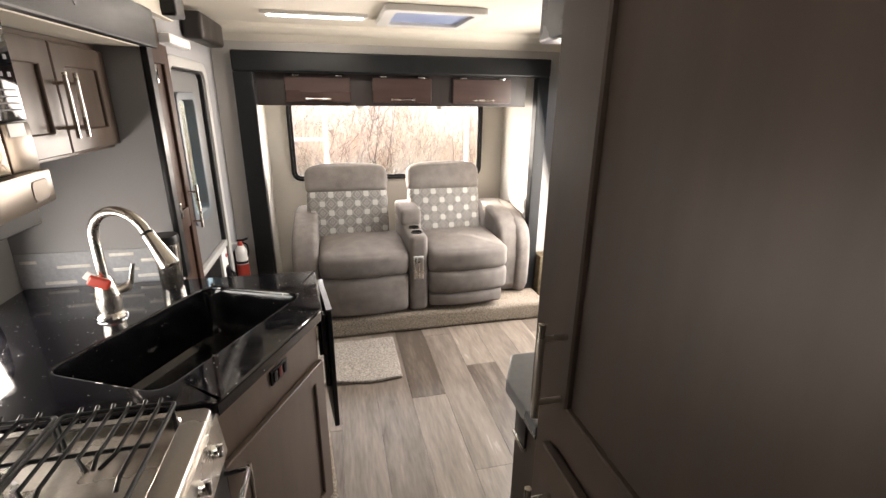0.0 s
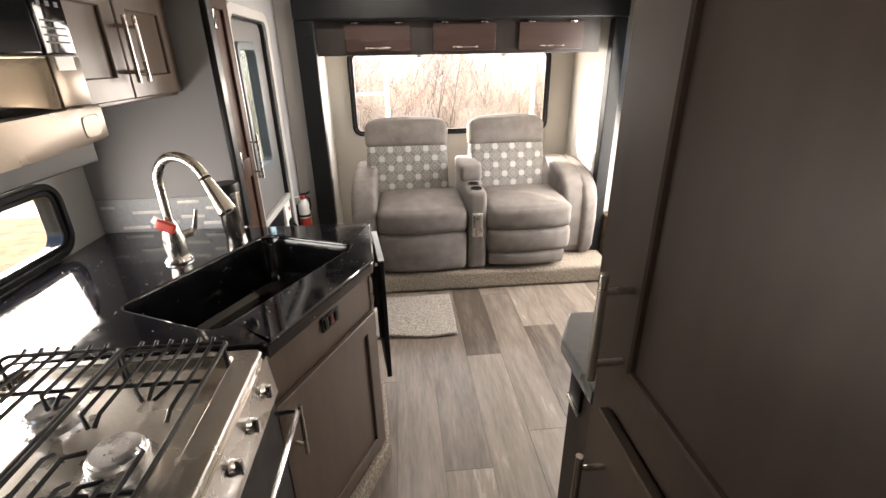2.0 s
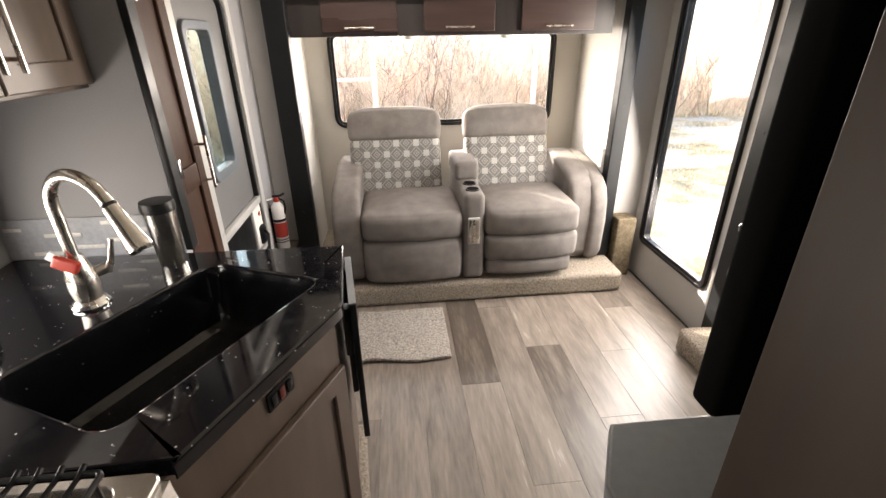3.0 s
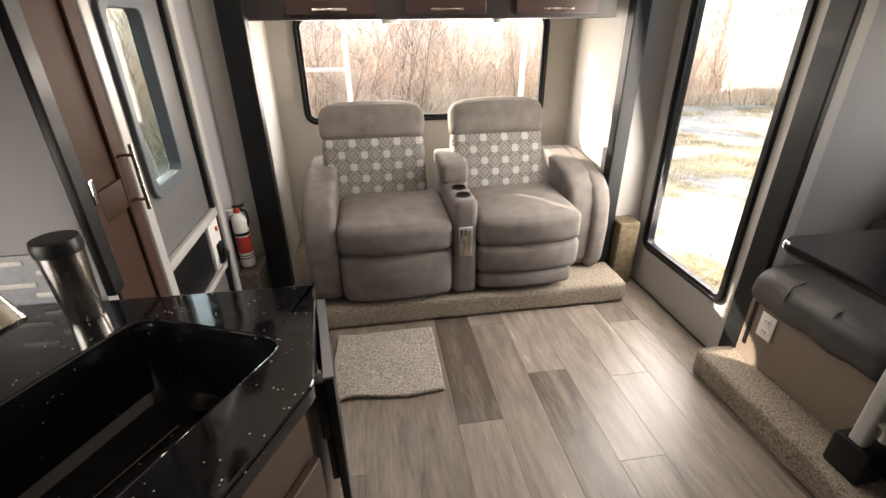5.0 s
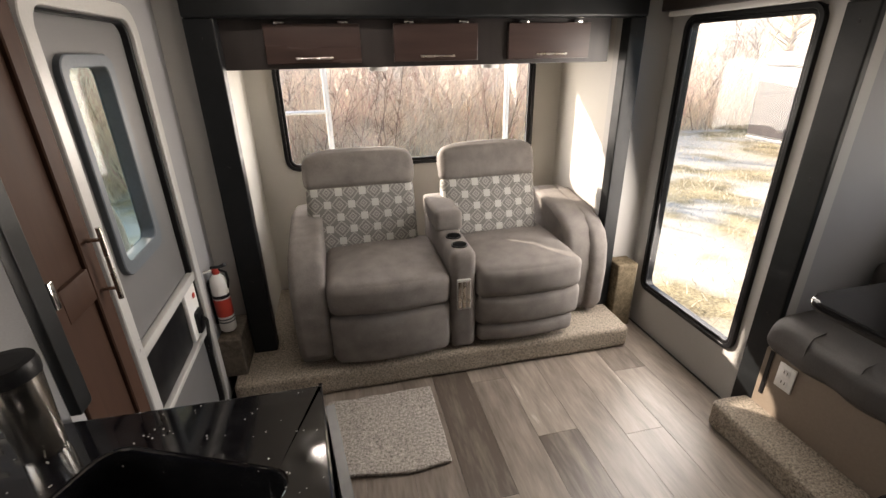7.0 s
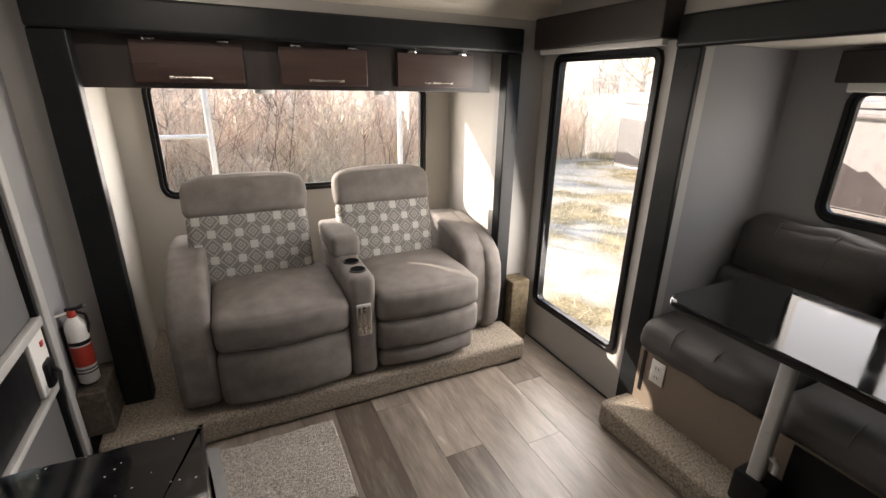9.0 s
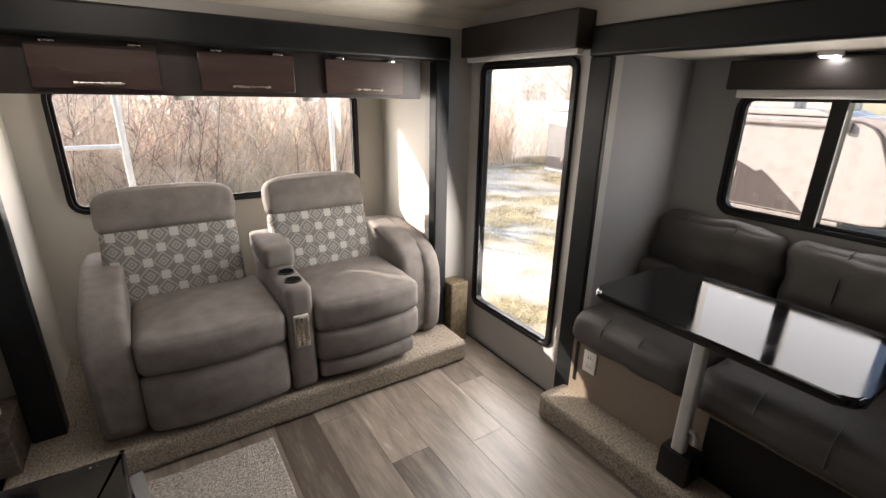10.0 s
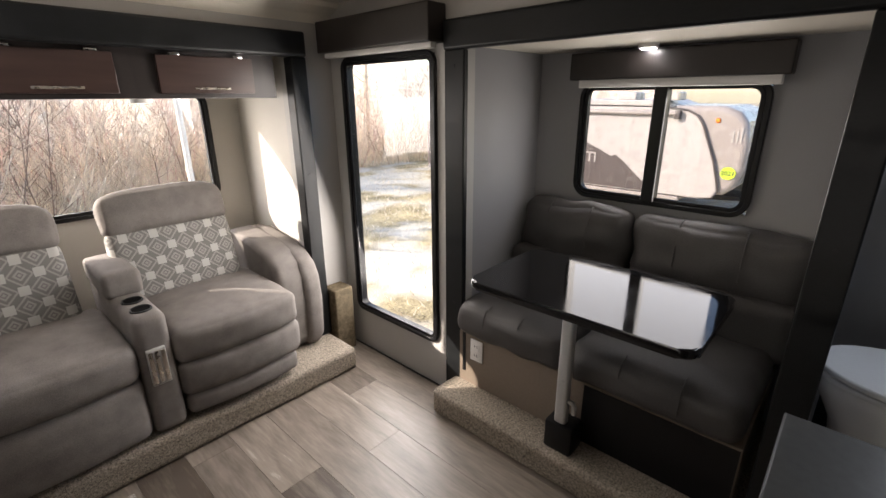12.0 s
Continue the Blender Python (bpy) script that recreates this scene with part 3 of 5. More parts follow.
def pattern_material():
    """Woven check of pale squares and concentric diamonds, about 9 cm a repeat."""
    m = bpy.data.materials.new("woven_geometric")
    m.use_nodes = True
    t = m.node_tree
    b = t.nodes["Principled BSDF"]
    b.inputs["Roughness"].default_value = 0.9
    co, sep = t.nodes.new("ShaderNodeTexCoord"), t.nodes.new("ShaderNodeSeparateXYZ")
    t.links.new(co.outputs["Object"], sep.inputs[0])

    def math_node(op, a, c=None, d=None):
        n = t.nodes.new("ShaderNodeMath")
        n.operation = op
        for i, v in enumerate((a, c, d)):
            if v is None:
                continue
            if isinstance(v, (int, float)):
                n.inputs[i].default_value = v
            else:
                t.links.new(v, n.inputs[i])
        return n.outputs[0]

    P = 0.129
    u = math_node("DIVIDE", sep.outputs["X"], P)
    v = math_node("DIVIDE", sep.outputs["Z"], P * 0.98)

    def cell(w, off):
        return math_node("ABSOLUTE", math_node("SUBTRACT", math_node("FRACT", math_node("ADD", w, off)), 0.5))

    u1, v1, u2, v2 = cell(u, 0.0), cell(v, 0.0), cell(u, 0.5), cell(v, 0.5)
    square = math_node("LESS_THAN", math_node("MAXIMUM", u1, v1), 0.15)
    square2 = math_node("LESS_THAN", math_node("MAXIMUM", u2, v2), 0.15)
    dia = math_node("ADD", u2, v1)
    dia2 = math_node("ADD", u1, v2)
    near = math_node("MINIMUM", dia, dia2)
    rings = math_node("GREATER_THAN", math_node("FRACT", math_node("MULTIPLY", near, 5.4)), 0.58)
    inside = math_node("LESS_THAN", near, 0.44)
    lines = math_node("MAXIMUM", math_node("MULTIPLY", rings, inside), math_node("LESS_THAN", near, 0.06))
    sq = math_node("MAXIMUM", square, square2)
    base, mid, pale = (0.155, 0.150, 0.142), (0.265, 0.255, 0.24), (0.40, 0.39, 0.37)
    m1, m2 = t.nodes.new("ShaderNodeMix"), t.nodes.new("ShaderNodeMix")
    for n in (m1, m2):
        n.data_type = "RGBA"
    m1.inputs[6].default_value, m1.inputs[7].default_value = (*base, 1), (*mid, 1)
    t.links.new(lines, m1.inputs[0])
    t.links.new(m1.outputs[2], m2.inputs[6])
    m2.inputs[7].default_value = (*pale, 1)
    t.links.new(sq, m2.inputs[0])
    t.links.new(m2.outputs[2], b.inputs["Base Color"])
    nz, bp = t.nodes.new("ShaderNodeTexNoise"), t.nodes.new("ShaderNodeBump")
    nz.inputs["Scale"].default_value = 400
    t.links.new(co.outputs["Object"], nz.inputs["Vector"])
    bp.inputs["Strength"].default_value, bp.inputs["Distance"].default_value = 0.4, 0.002
    t.links.new(nz.outputs["Fac"], bp.inputs["Height"])
    t.links.new(bp.outputs["Normal"], b.inputs["Normal"])
    return m


PATTERN = pattern_material()
rec_l = recliner(0.03, 0.625, 1, "taupe suede recliner with patterned lumbar cushion")
rec_r = recliner(0.755, 1.335, -1, "taupe suede recliner with patterned lumbar cushion")


def arm(parent, x0, x1, back=0.0, name="armrest", lift=0.0):
    z = PLAT + lift
    prof = [(4.2, z + 0.02), (3.50, z + 0.02), (3.46, z + 0.08), (3.445, z + 0.30), (3.46, z + 0.44), (3.50, z + 0.52), (3.58, z + 0.575), (3.70, z + 0.61), (4.0, z + 0.63), (4.2, z + 0.63)]
    prof = [(min(u + back, 4.2), v) for u, v in prof]
    return part(name, prism(prof, "x", x0, x1, 0.035, 4), FABRIC, parent)


arm(rec_l, -0.135, 0.03)
arm(rec_r, 1.335, 1.505, 0.155)
arm(rec_r, 1.462, 1.572, 0.13, "arm_facing", -0.005)

con = thing("console", (0.69, 3.75, PLAT), "taupe suede console with two cup holders between the recliners", "console")
part("body", cushion(0.625, 0.755, 3.44, 4.15, PLAT + 0.01, PLAT + 0.56, 0.035, wob=0.002), FABRIC, con)
part("arm_pad", cushion(0.615, 0.765, 3.74, 4.12, PLAT + 0.55, PLAT + 0.665, 0.025, (0, 0, 0.006), wob=0.002), FABRIC, con)
for y in (3.53, 3.65):
    part("cup_holder", ring("z", [(0.69 + 0.042 * math.cos(a * math.pi / 12), y + 0.042 * math.sin(a * math.pi / 12)) for a in range(24)], [(0.69 + 0.034 * math.cos(a * math.pi / 12), y + 0.034 * math.sin(a * math.pi / 12)) for a in range(24)], PLAT + 0.555, PLAT + 0.566), BLACK, con, "black plastic cup holder")
    # Flat black disc paints in the holder's shaded depth; nothing is hollowed out.
    part("cup_shade_disc", lathe(0.69, y, [(0.0345, PLAT + 0.556), (0.0345, PLAT + 0.5635)]), MATTBLACK, con)
part("control_plate", box(0.652, 0.722, 3.425, 3.442, 0.39, 0.555, 0.003), ALU, con, "silver ribbed control plate")
for x in (0.664, 0.687, 0.71):
    part("plate_rib", box(x - 0.008, x + 0.008, 3.421, 3.427, 0.40, 0.545, 0.002), NICKEL, con)

# ---- dinette ----
sofa = thing("dinette_sofa", (2.15, 2.15, PLAT), "grey-brown leatherette dinette sofa with padded back", "sofa")
for y0, y1 in ((2.20, 2.785), (1.56, 2.19)):
    part("seat_cushion", cushion(1.79, 2.30, y0, y1, 0.415, 0.585, 0.06, (0.012, 0.0, 0.016), n=12, wob=0.012), LEATHER, sofa)
for y0, y1 in ((2.20, 2.79), (1.52, 2.19)):
    part("back_cushion", turned(cushion(2.33, 2.47, y0, y1, 0.69, 1.0, 0.065, (0.035, 0.0, 0.015), n=14, wob=0.018), about((2.4, 0, 0.7), "Y", 4)), LEATHER, sofa)
    for f in (0.33, 0.7):
        ys = y0 + (y1 - y0) * f
        part("seam", turned(tube([(2.40, ys, 1.004), (2.35, ys, 0.995), (2.318, ys, 0.955), (2.302, ys, 0.88), (2.302, ys, 0.80)], 0.0035, 6), about((2.4, 0, 0.7), "Y", 4)), LEATHER, sofa)
    part("lower_back", cushion(2.25, 2.48, y0, y1, 0.52, 0.76, 0.05, wob=0.004), LEATHER, sofa)
BASEWOOD = material("taupe_panel", (0.17, 0.135, 0.105), 0.5, vary=0.06, scale=3, fine=90, bump=0.03)
part("seat_base", box(1.825, 2.48, 1.56, 2.775, PLAT, 0.42, 0.004), BASEWOOD, sofa)

table = thing("dinette_table", (1.78, 2.1, PLAT), "glossy black dinette table on a folding leg", "table")
tz = 0.86
TABLEBLACK = material("black_gloss_laminate", (0.008, 0.008, 0.009), 0.05, vary=0.2, bump=0.0, spec=0.4)
part("tabletop", prism(rounded(1.525, 2.035, 1.69, 2.49, 0.05), "z", tz - 0.032, tz, 0.010, 3), TABLEBLACK, table)
part("leg", prism(rounded(1.715, 1.755, 2.13, 2.18, 0.012), "z", PLAT + 0.12, tz - 0.03), ALU, table, "pale grey folding leg")
part("leg_foot", box(1.70, 1.80, 2.09, 2.21, PLAT - 0.002, PLAT + 0.13, 0.01), BLACK, table, "black leg bracket")

# sofa details: outlet, slot, seams
outlet = thing("outlet", (1.822, 2.66, 0.287), "white double wall outlet on the sofa base", "outlet")
part("plate", box(1.818, 1.8245, 2.628, 2.70, 0.285, 0.398, 0.002), WHITE, outlet)
for z in (0.318, 0.365):
    part("socket", box(1.8155, 1.8185, 2.646, 2.682, z - 0.016, z + 0.016, 0.002), WHITE, outlet)
    for y in (2.657, 2.671):
        part("slot", box(1.8148, 1.8158, y - 0.0015, y + 0.0015, z - 0.006, z + 0.007), BLACK, outlet)
part("side_slot", box(1.8215, 1.8245, 2.735, 2.752, 0.20, 0.415), BLACK, sofa)
# Thin black sheet over the right-hand part of the sofa base.
part("base_black_sheet", box(1.8205, 1.8245, 1.565, 2.11, 0.14, 0.41), BLACK, sofa)
for y in (2.42, 2.60, 1.76, 1.97):
    part("seam", tube([(1.85, y, 0.592), (1.80, y, 0.578), (1.783, y, 0.54), (1.781, y, 0.47)], 0.003, 6), LEATHER, sofa)
part("crank", tube([(1.735, 2.14, 0.37), (1.735, 2.115, 0.37), (1.735, 2.105, 0.355), (1.735, 2.105, 0.32)], 0.010, 8), ALU, table, "grey folding leg joint")
puck = thing("puck_light", (2.36, 2.22, 1.70), "white round puck light over the dinette, lit", "ceiling light")
part("housing", lathe(2.36, 2.22, [(0.036, 1.700), (0.040, 1.705), (0.040, 1.72)]), WHITE, puck)
part("lens", lathe(2.36, 2.22, [(0.028, 1.6965), (0.030, 1.6995)]), emitter("led_glow", (0.95, 0.97, 1.0), 12), puck, "glowing lens")

# ---- galley ----
TOPZ = 0.90
counter = thing("countertop", (-0.4, 2.0, 0.86), "glossy black speckled countertop with angled front", "countertop")
SINK = [(-0.262, 1.632), (0.030, 2.150), (-0.310, 2.295), (-0.575, 1.785)]


def round_corners(pts, r, n=6):
    """The outline of a polygon with each corner rounded."""
    out = []
    m = len(pts)
    for i in range(m):
        p, a, b = Vector(pts[i]), Vector(pts[i - 1]), Vector(pts[(i + 1) % m])
        d0, d1 = (a - p).normalized(), (b - p).normalized()
        s, e = p + d0 * r, p + d1 * r
        for k in range(n + 1):
            f = k / n
            out.append(tuple(s * (1 - f) ** 2 + p * 2 * f * (1 - f) + e * f * f))
    return out


def inset(pts, d):
    c = sum((Vector(p) for p in pts), Vector((0, 0))) / len(pts)
    return [tuple(Vector(p) + (c - Vector(p)).normalized() * d) for p in pts]


def counter_top():
    outer = round_corners([(-0.125, 1.548), (0.105, 2.01), (0.070, 2.398)], 0.02, 4) + [(-0.945, 2.398), (-0.945, 0.99), (-0.672, 0.99), (-0.672, 1.548)]
    inner = round_corners(SINK, 0.05)
    bm = bmesh.new()
    loops = []
    for pts in (outer, inner):
        vs = [bm.verts.new((x, y, TOPZ)) for x, y in pts]
        loops.append([bm.edges.new((vs[i], vs[(i + 1) % len(vs)])) for i in range(len(vs))])
    bmesh.ops.triangle_fill(bm, use_beauty=True, use_dissolve=False, edges=loops[0] + loops[1])
    got = bmesh.ops.extrude_face_region(bm, geom=bm.faces[:])
    for v in [g for g in got["geom"] if isinstance(g, bmesh.types.BMVert)]:
        v.co.z = TOPZ - 0.036
    edge = [e for e in bm.edges if all(abs(v.co.z - TOPZ) < 1e-6 for v in e.verts) and any(abs(f.normal.z) < 0.5 for f in e.link_faces)]
    bmesh.ops.recalc_face_normals(bm, faces=bm.faces[:])
    edge = [e for e in bm.edges if all(abs(v.co.z - TOPZ) < 1e-6 for v in e.verts) and len(e.link_faces) == 2 and min(abs(f.normal.z) for f in e.link_faces) < 0.5]
    bmesh.ops.bevel(bm, geom=edge, offset=0.007, segments=3, affect="EDGES", profile=0.5)
    return bm


part("top", counter_top(), BLACKTOP, counter, "", False)

sink = thing("sink", (-0.28, 1.96, 0.72), "black composite sink bowl set into the countertop", "sink")
bowl = bmesh.new()
steps = [(0.0, TOPZ - 0.012), (0.006, TOPZ - 0.03), (0.012, 0.76), (0.03, 0.725), (0.07, 0.712)]
rings = []
for d, z in steps:
    rings.append([bowl.verts.new((x, y, z)) for x, y in inset(round_corners(SINK, 0.05), d)])
for p, q in zip(rings, rings[1:]):
    for i in range(len(p)):
        bowl.faces.new((p[i], p[(i + 1) % len(p)], q[(i + 1) % len(q)], q[i]))
bowl.faces.new(rings[-1])
part("bowl", bowl, BLACKSINK, sink)
part("drain", lathe(-0.24, 1.93, [(0.045, 0.7125), (0.045, 0.716), (0.036, 0.7165), (0.030, 0.7135)]), CHROME, sink, "chrome drain")
part("bowl_groove", tube([(-0.42, 1.80, 0.714), (-0.30, 2.0, 0.714), (-0.22, 2.13, 0.714)], 0.004, 6), BLACKSINK, sink)

faucet = thing("faucet", (-0.54, 2.09, TOPZ), "brushed nickel gooseneck faucet with red tag", "faucet")
F = Vector((-0.54, 2.09, 0))
W = Vector((0.90, -0.43, 0)).normalized()
part("base", lathe(F.x, F.y, [(0.040, TOPZ + 0.001), (0.038, TOPZ + 0.012), (0.030, TOPZ + 0.02), (0.034, TOPZ + 0.05), (0.034, TOPZ + 0.08), (0.024, TOPZ + 0.125), (0.019, TOPZ + 0.14)]), NICKEL, faucet)
arc = [F + Vector((0, 0, TOPZ + 0.14)), F + Vector((0, 0, TOPZ + 0.24))]
for k in range(13):
    a = math.pi * (1 - k / 12 * 0.88)
    arc.append(F + W * (0.10 + 0.10 * math.cos(a)) + Vector((0, 0, TOPZ + 0.262 + 0.088 * math.sin(a))))
part("spout", tube(arc, 0.0145, 16), NICKEL, faucet)
tip, way = arc[-1], (arc[-1] - arc[-2]).normalized()
part("collar", tube([tip, tip + way * 0.008], 0.0175, 16), BLACK, faucet)
part("spray_head", tube([tip + way * 0.008, tip + way * 0.05, tip + way * 0.115, tip + way * 0.12], [0.017, 0.02, 0.028, 0.024], 18), NICKEL, faucet)
side = Vector((0.75, 0.66, 0))
part("lever_boss", tube([F + Vector((0, 0, TOPZ + 0.075)), F + side * 0.055 + Vector((0, 0, TOPZ + 0.085))], 0.014, 12), NICKEL, faucet)
part("lever", tube([F + side * 0.055 + Vector((0, 0, TOPZ + 0.075)), F + side * 0.07 + Vector((0, 0, TOPZ + 0.10)), F + side * 0.085 + Vector((0, 0, TOPZ + 0.155))], [0.012, 0.008, 0.006], 10), NICKEL, faucet)
tag = turned(cushion(F.x - 0.03, F.x + 0.03, F.y - 0.040, F.y - 0.024, TOPZ + 0.112, TOPZ + 0.148, 0.0075, wob=0.004), about(F + Vector((0, 0, TOPZ + 0.13)), "Y", 28))
part("tag", tag, RED, faucet, "red hang tag")
slip = turned(cushion(F.x - 0.045, F.x - 0.015, F.y - 0.034, F.y - 0.029, TOPZ + 0.118, TOPZ + 0.145, 0.002, wob=0.006), about(F + Vector((0, 0, TOPZ + 0.13)), "Y", 40))
part("tag_slip", slip, WHITE, faucet, "small white paper slip")
part("flange", lathe(F.x, F.y, [(0.043, TOPZ + 0.0005), (0.044, TOPZ + 0.006), (0.039, TOPZ + 0.013)]), CHROME, faucet, "chrome base flange")

cup = thing("tumbler", (-0.433, 2.318, TOPZ), "stainless steel tumbler with black lid", "tumbler")
part("body", lathe(-0.433, 2.318, [(0.033, TOPZ + 0.001), (0.036, TOPZ + 0.006), (0.044, TOPZ + 0.17)]), STEEL, cup)
part("lid", lathe(-0.433, 2.318, [(0.046, TOPZ + 0.168), (0.047, TOPZ + 0.185), (0.044, TOPZ + 0.198), (0.030, TOPZ + 0.199)]), BLACK, cup, "black plastic lid")

# backsplash of thin strips on the end partition
BSP = material("grey_backsplash", (0.33, 0.34, 0.36), 0.4, vary=0.1, scale=12, fine=90, bump=0.05)
STRIP = material("pale_glass_strip", (0.62, 0.60, 0.56), 0.2, vary=0.1, bump=0.0)
splash = thing("backsplash", (-0.71, 2.398, TOPZ), "grey backsplash with pale glass strips", "backsplash", "", "structure")
part("panel", box(-0.945, -0.48, 2.3925, 2.3995, TOPZ + 0.002, 1.03), BSP, splash)
for x0, x1, z in ((-0.822, -0.716, 0.977), (-0.65, -0.57, 1.012), (-0.648, -0.56, 0.954), (-0.57, -0.50, 0.925), (-0.87, -0.77, 0.918), (-0.93, -0.88, 1.0), (-0.74, -0.66, 0.935), (-0.55, -0.49, 0.985)):
    part("strip", box(x0, x1, 2.3895, 2.3935, z - 0.006, z + 0.006, 0.001), STRIP, splash)

# base cabinet with its angled face
base = thing("base_cabinet", (-0.4, 2.0, 0.0), "taupe-brown base cabinet under the sink", "cabinet")
A, B = Vector((-0.150, 1.552, 0)), Vector((0.078, 2.012, 0))
U = (B - A).normalized()
N = Vector((U.y, -U.x, 0))
FACE = Matrix(((U.x, N.x, 0, A.x), (U.y, N.y, 0, A.y), (0, 0, 1, 0), (0, 0, 0, 1)))   # u along the face, v out of it
L = (B - A).length


def face_box(u0, u1, v0, v1, z0, z1, r=0.002):
    return turned(box(u0, u1, v0, v1, z0, z1, r), FACE)


part("body", prism([(A.x, A.y), (B.x, B.y), (0.047, 2.385), (-0.94, 2.385), (-0.94, 1.552)], "z", 0.09, 0.70), CABWOOD, base)
part("front_rail", face_box(0.0, L, -0.02, 0.0, 0.70, 0.862), CABWOOD, base)
part("side_panel", prism([(0.062, 2.03), (0.078, 2.014), (0.047, 2.385), (0.031, 2.385)], "z", 0.70, 0.862), CABWOOD, base)


def shaker(parent, place, u0, u1, z0, z1, mat, rail=0.058, name="door", bottom=None):
    """A door with a sunk panel, in the frame of place: u along the face, v out of it."""
    bot = bottom or rail
    def rect(a, b, lo, hi):
        return [(a, lo), (b, lo), (b, hi), (a, hi)]
    bm = ring("y", rect(u0, u1, z0, z1), rect(u0 + rail, u1 - rail, z0 + bot, z1 - rail), 0.002, 0.021)
    door = part(name, turned(bm, place), mat, parent)
    part("panel", turned(box(u0 + rail - 0.002, u1 - rail + 0.002, 0.0015, 0.011, z0 + bot - 0.002, z1 - rail + 0.002), place), mat, door)
    return door


d = shaker(base, FACE, 0.012, L - 0.006, 0.135, 0.715, CABWOOD)
hp = FACE @ Vector((0.055, 0.052, 0.70))
bar_pull(d, hp, hp - Vector((0, 0, 0.16)), N * 0.032, 0.006)
DARKRED = material("dark_red_plastic", (0.10, 0.016, 0.014), 0.35, vary=0.1)
sw = thing("switch_panel", FACE @ Vector((0.29, 0.0, 0.81)), "black switch panel with red indicator rockers", "switch")
part("plate", face_box(0.245, 0.33, 0.0005, 0.006, 0.785, 0.832), BLACK, sw)
for i, m in ((0, BLACK), (1, DARKRED), (2, BLACK)):
    part("rocker", face_box(0.254 + 0.025 * i, 0.271 + 0.025 * i, 0.006, 0.010, 0.793, 0.824), m, sw)
part("toe_vent", face_box(0.03, L - 0.01, -0.02, 0.003, 0.095, 0.128), BLACK, base, "black slot under the door")
kick = prism([(A.x + 0.05, A.y), (B.x + 0.03, B.y + 0.02), (0.075, 2.40), (-0.4, 2.40), (-0.4, 1.552)], "z", 0.0, 0.092, 0.012, 2)
setting("carpet_kick", kick, CARPET, "beige carpet along the cabinet's foot", "carpet")

leaf = thing("counter_leaf", (0.13, 2.2, 0.40), "hinged black counter leaf, folded down", "counter leaf")
TURN = about((0.121, 2.045, 0.872), "Z", 7.6)
part("board", turned(box(0.116, 0.134, 2.045, 2.335, 0.395, 0.872, 0.003), TURN), FASCIA, leaf)
part("edge_strip", turned(box(0.115, 0.135, 2.045, 2.335, 0.8725, 0.878), TURN), GREYTOP, leaf, "grey edge strip")
for y in (2.075, 2.30):
    br = part("bracket", turned(box(0.094, 0.1155, y - 0.018, y + 0.018, 0.70, 0.855, 0.004), TURN), BLACK, leaf, "black folding bracket")
    part("bracket_arm", turned(box(0.100, 0.1155, y - 0.010, y + 0.010, 0.56, 0.71, 0.003), TURN), BLACK, br)
    for z in (0.735, 0.825):
        part("screw", turned(tube([(0.0905, y, z), (0.0945, y, z)], 0.005, 8), TURN), CHROME, br)

# range cooker
stove = thing("range_cooker", (-0.4, 1.27, 0.0), "stainless steel range cooker with black wire grates", "cooker")
SX0, SX1, SY0, SY1 = -0.665, -0.122, 0.99, 1.544
part("body", box(SX0, SX1 - 0.02, SY0, SY1, 0.05, 0.868, 0.004), STEEL, stove)
HOBSTEEL = material("polished_hob_steel", (0.66, 0.62, 0.57), 0.24, 1.0, vary=0.06, scale=5, fine=140, bump=0.015)
part("cooktop", box(SX0, SX1 - 0.05, SY0 + 0.004, SY1 - 0.004, 0.868, 0.886, 0.006), HOBSTEEL, stove)
part("rim", ring("z", rounded(SX0, SX1 - 0.004, SY0, SY1, 0.02), rounded(SX0 + 0.022, SX1 - 0.06, SY0 + 0.022, SY1 - 0.022, 0.022), 0.884, 0.903), STEEL, stove)
panel = part("control_panel", prism([(SX1 - 0.03, 0.8835), (SX1 + 0.001, 0.8835), (SX1 + 0.012, 0.78), (SX1 - 0.03, 0.78)], "y", SY0, SY1, 0.004), STEEL, stove)
for y in (1.47, 1.37, 1.27, 1.16, 1.05):
    k = part("knob", tube([(SX1 - 0.006, y, 0.838), (SX1 + 0.006, y, 0.840), (SX1 + 0.016, y, 0.841)], [0.018, 0.017, 0.013], 16), CHROME, stove, "chrome control knob")
    part("knob_grip", box(SX1 + 0.012, SX1 + 0.026, y - 0.004, y + 0.004, 0.824, 0.858, 0.002), CHROME, k)
part("oven_door", box(SX1 - 0.018, SX1 + 0.004, SY0 + 0.01, SY1 - 0.01, 0.20, 0.765, 0.006), BLACK, stove)
part("oven_handle", tube([(SX1 + 0.004, 1.515, 0.735), (SX1 + 0.05, 1.515, 0.742), (SX1 + 0.058, 1.508, 0.742), (SX1 + 0.058, 1.03, 0.742), (SX1 + 0.05, 1.022, 0.742), (SX1 + 0.004, 1.022, 0.735)], 0.0065, 10), CHROME, stove, "chrome oven handle")
BURNER = material("bright_aluminium", (0.86, 0.86, 0.87), 0.24, 1.0, vary=0.06, scale=20, fine=200, bump=0.02)
for x, y, r in ((-0.455, 1.36, 0.042), (-0.275, 1.245, 0.046), (-0.47, 1.10, 0.036)):
    bu = part("burner", lathe(x, y, [(r * 1.25, 0.886), (r * 1.2, 0.896), (r * 0.95, 0.898), (r, 0.906), (r, 0.920), (r * 0.9, 0.925)]), BURNER, stove, "polished burner")
    part("burner_cap", lathe(x, y, [(r * 0.86, 0.9255), (r * 0.80, 0.931), (r * 0.5, 0.932)]), BURNER, bu)


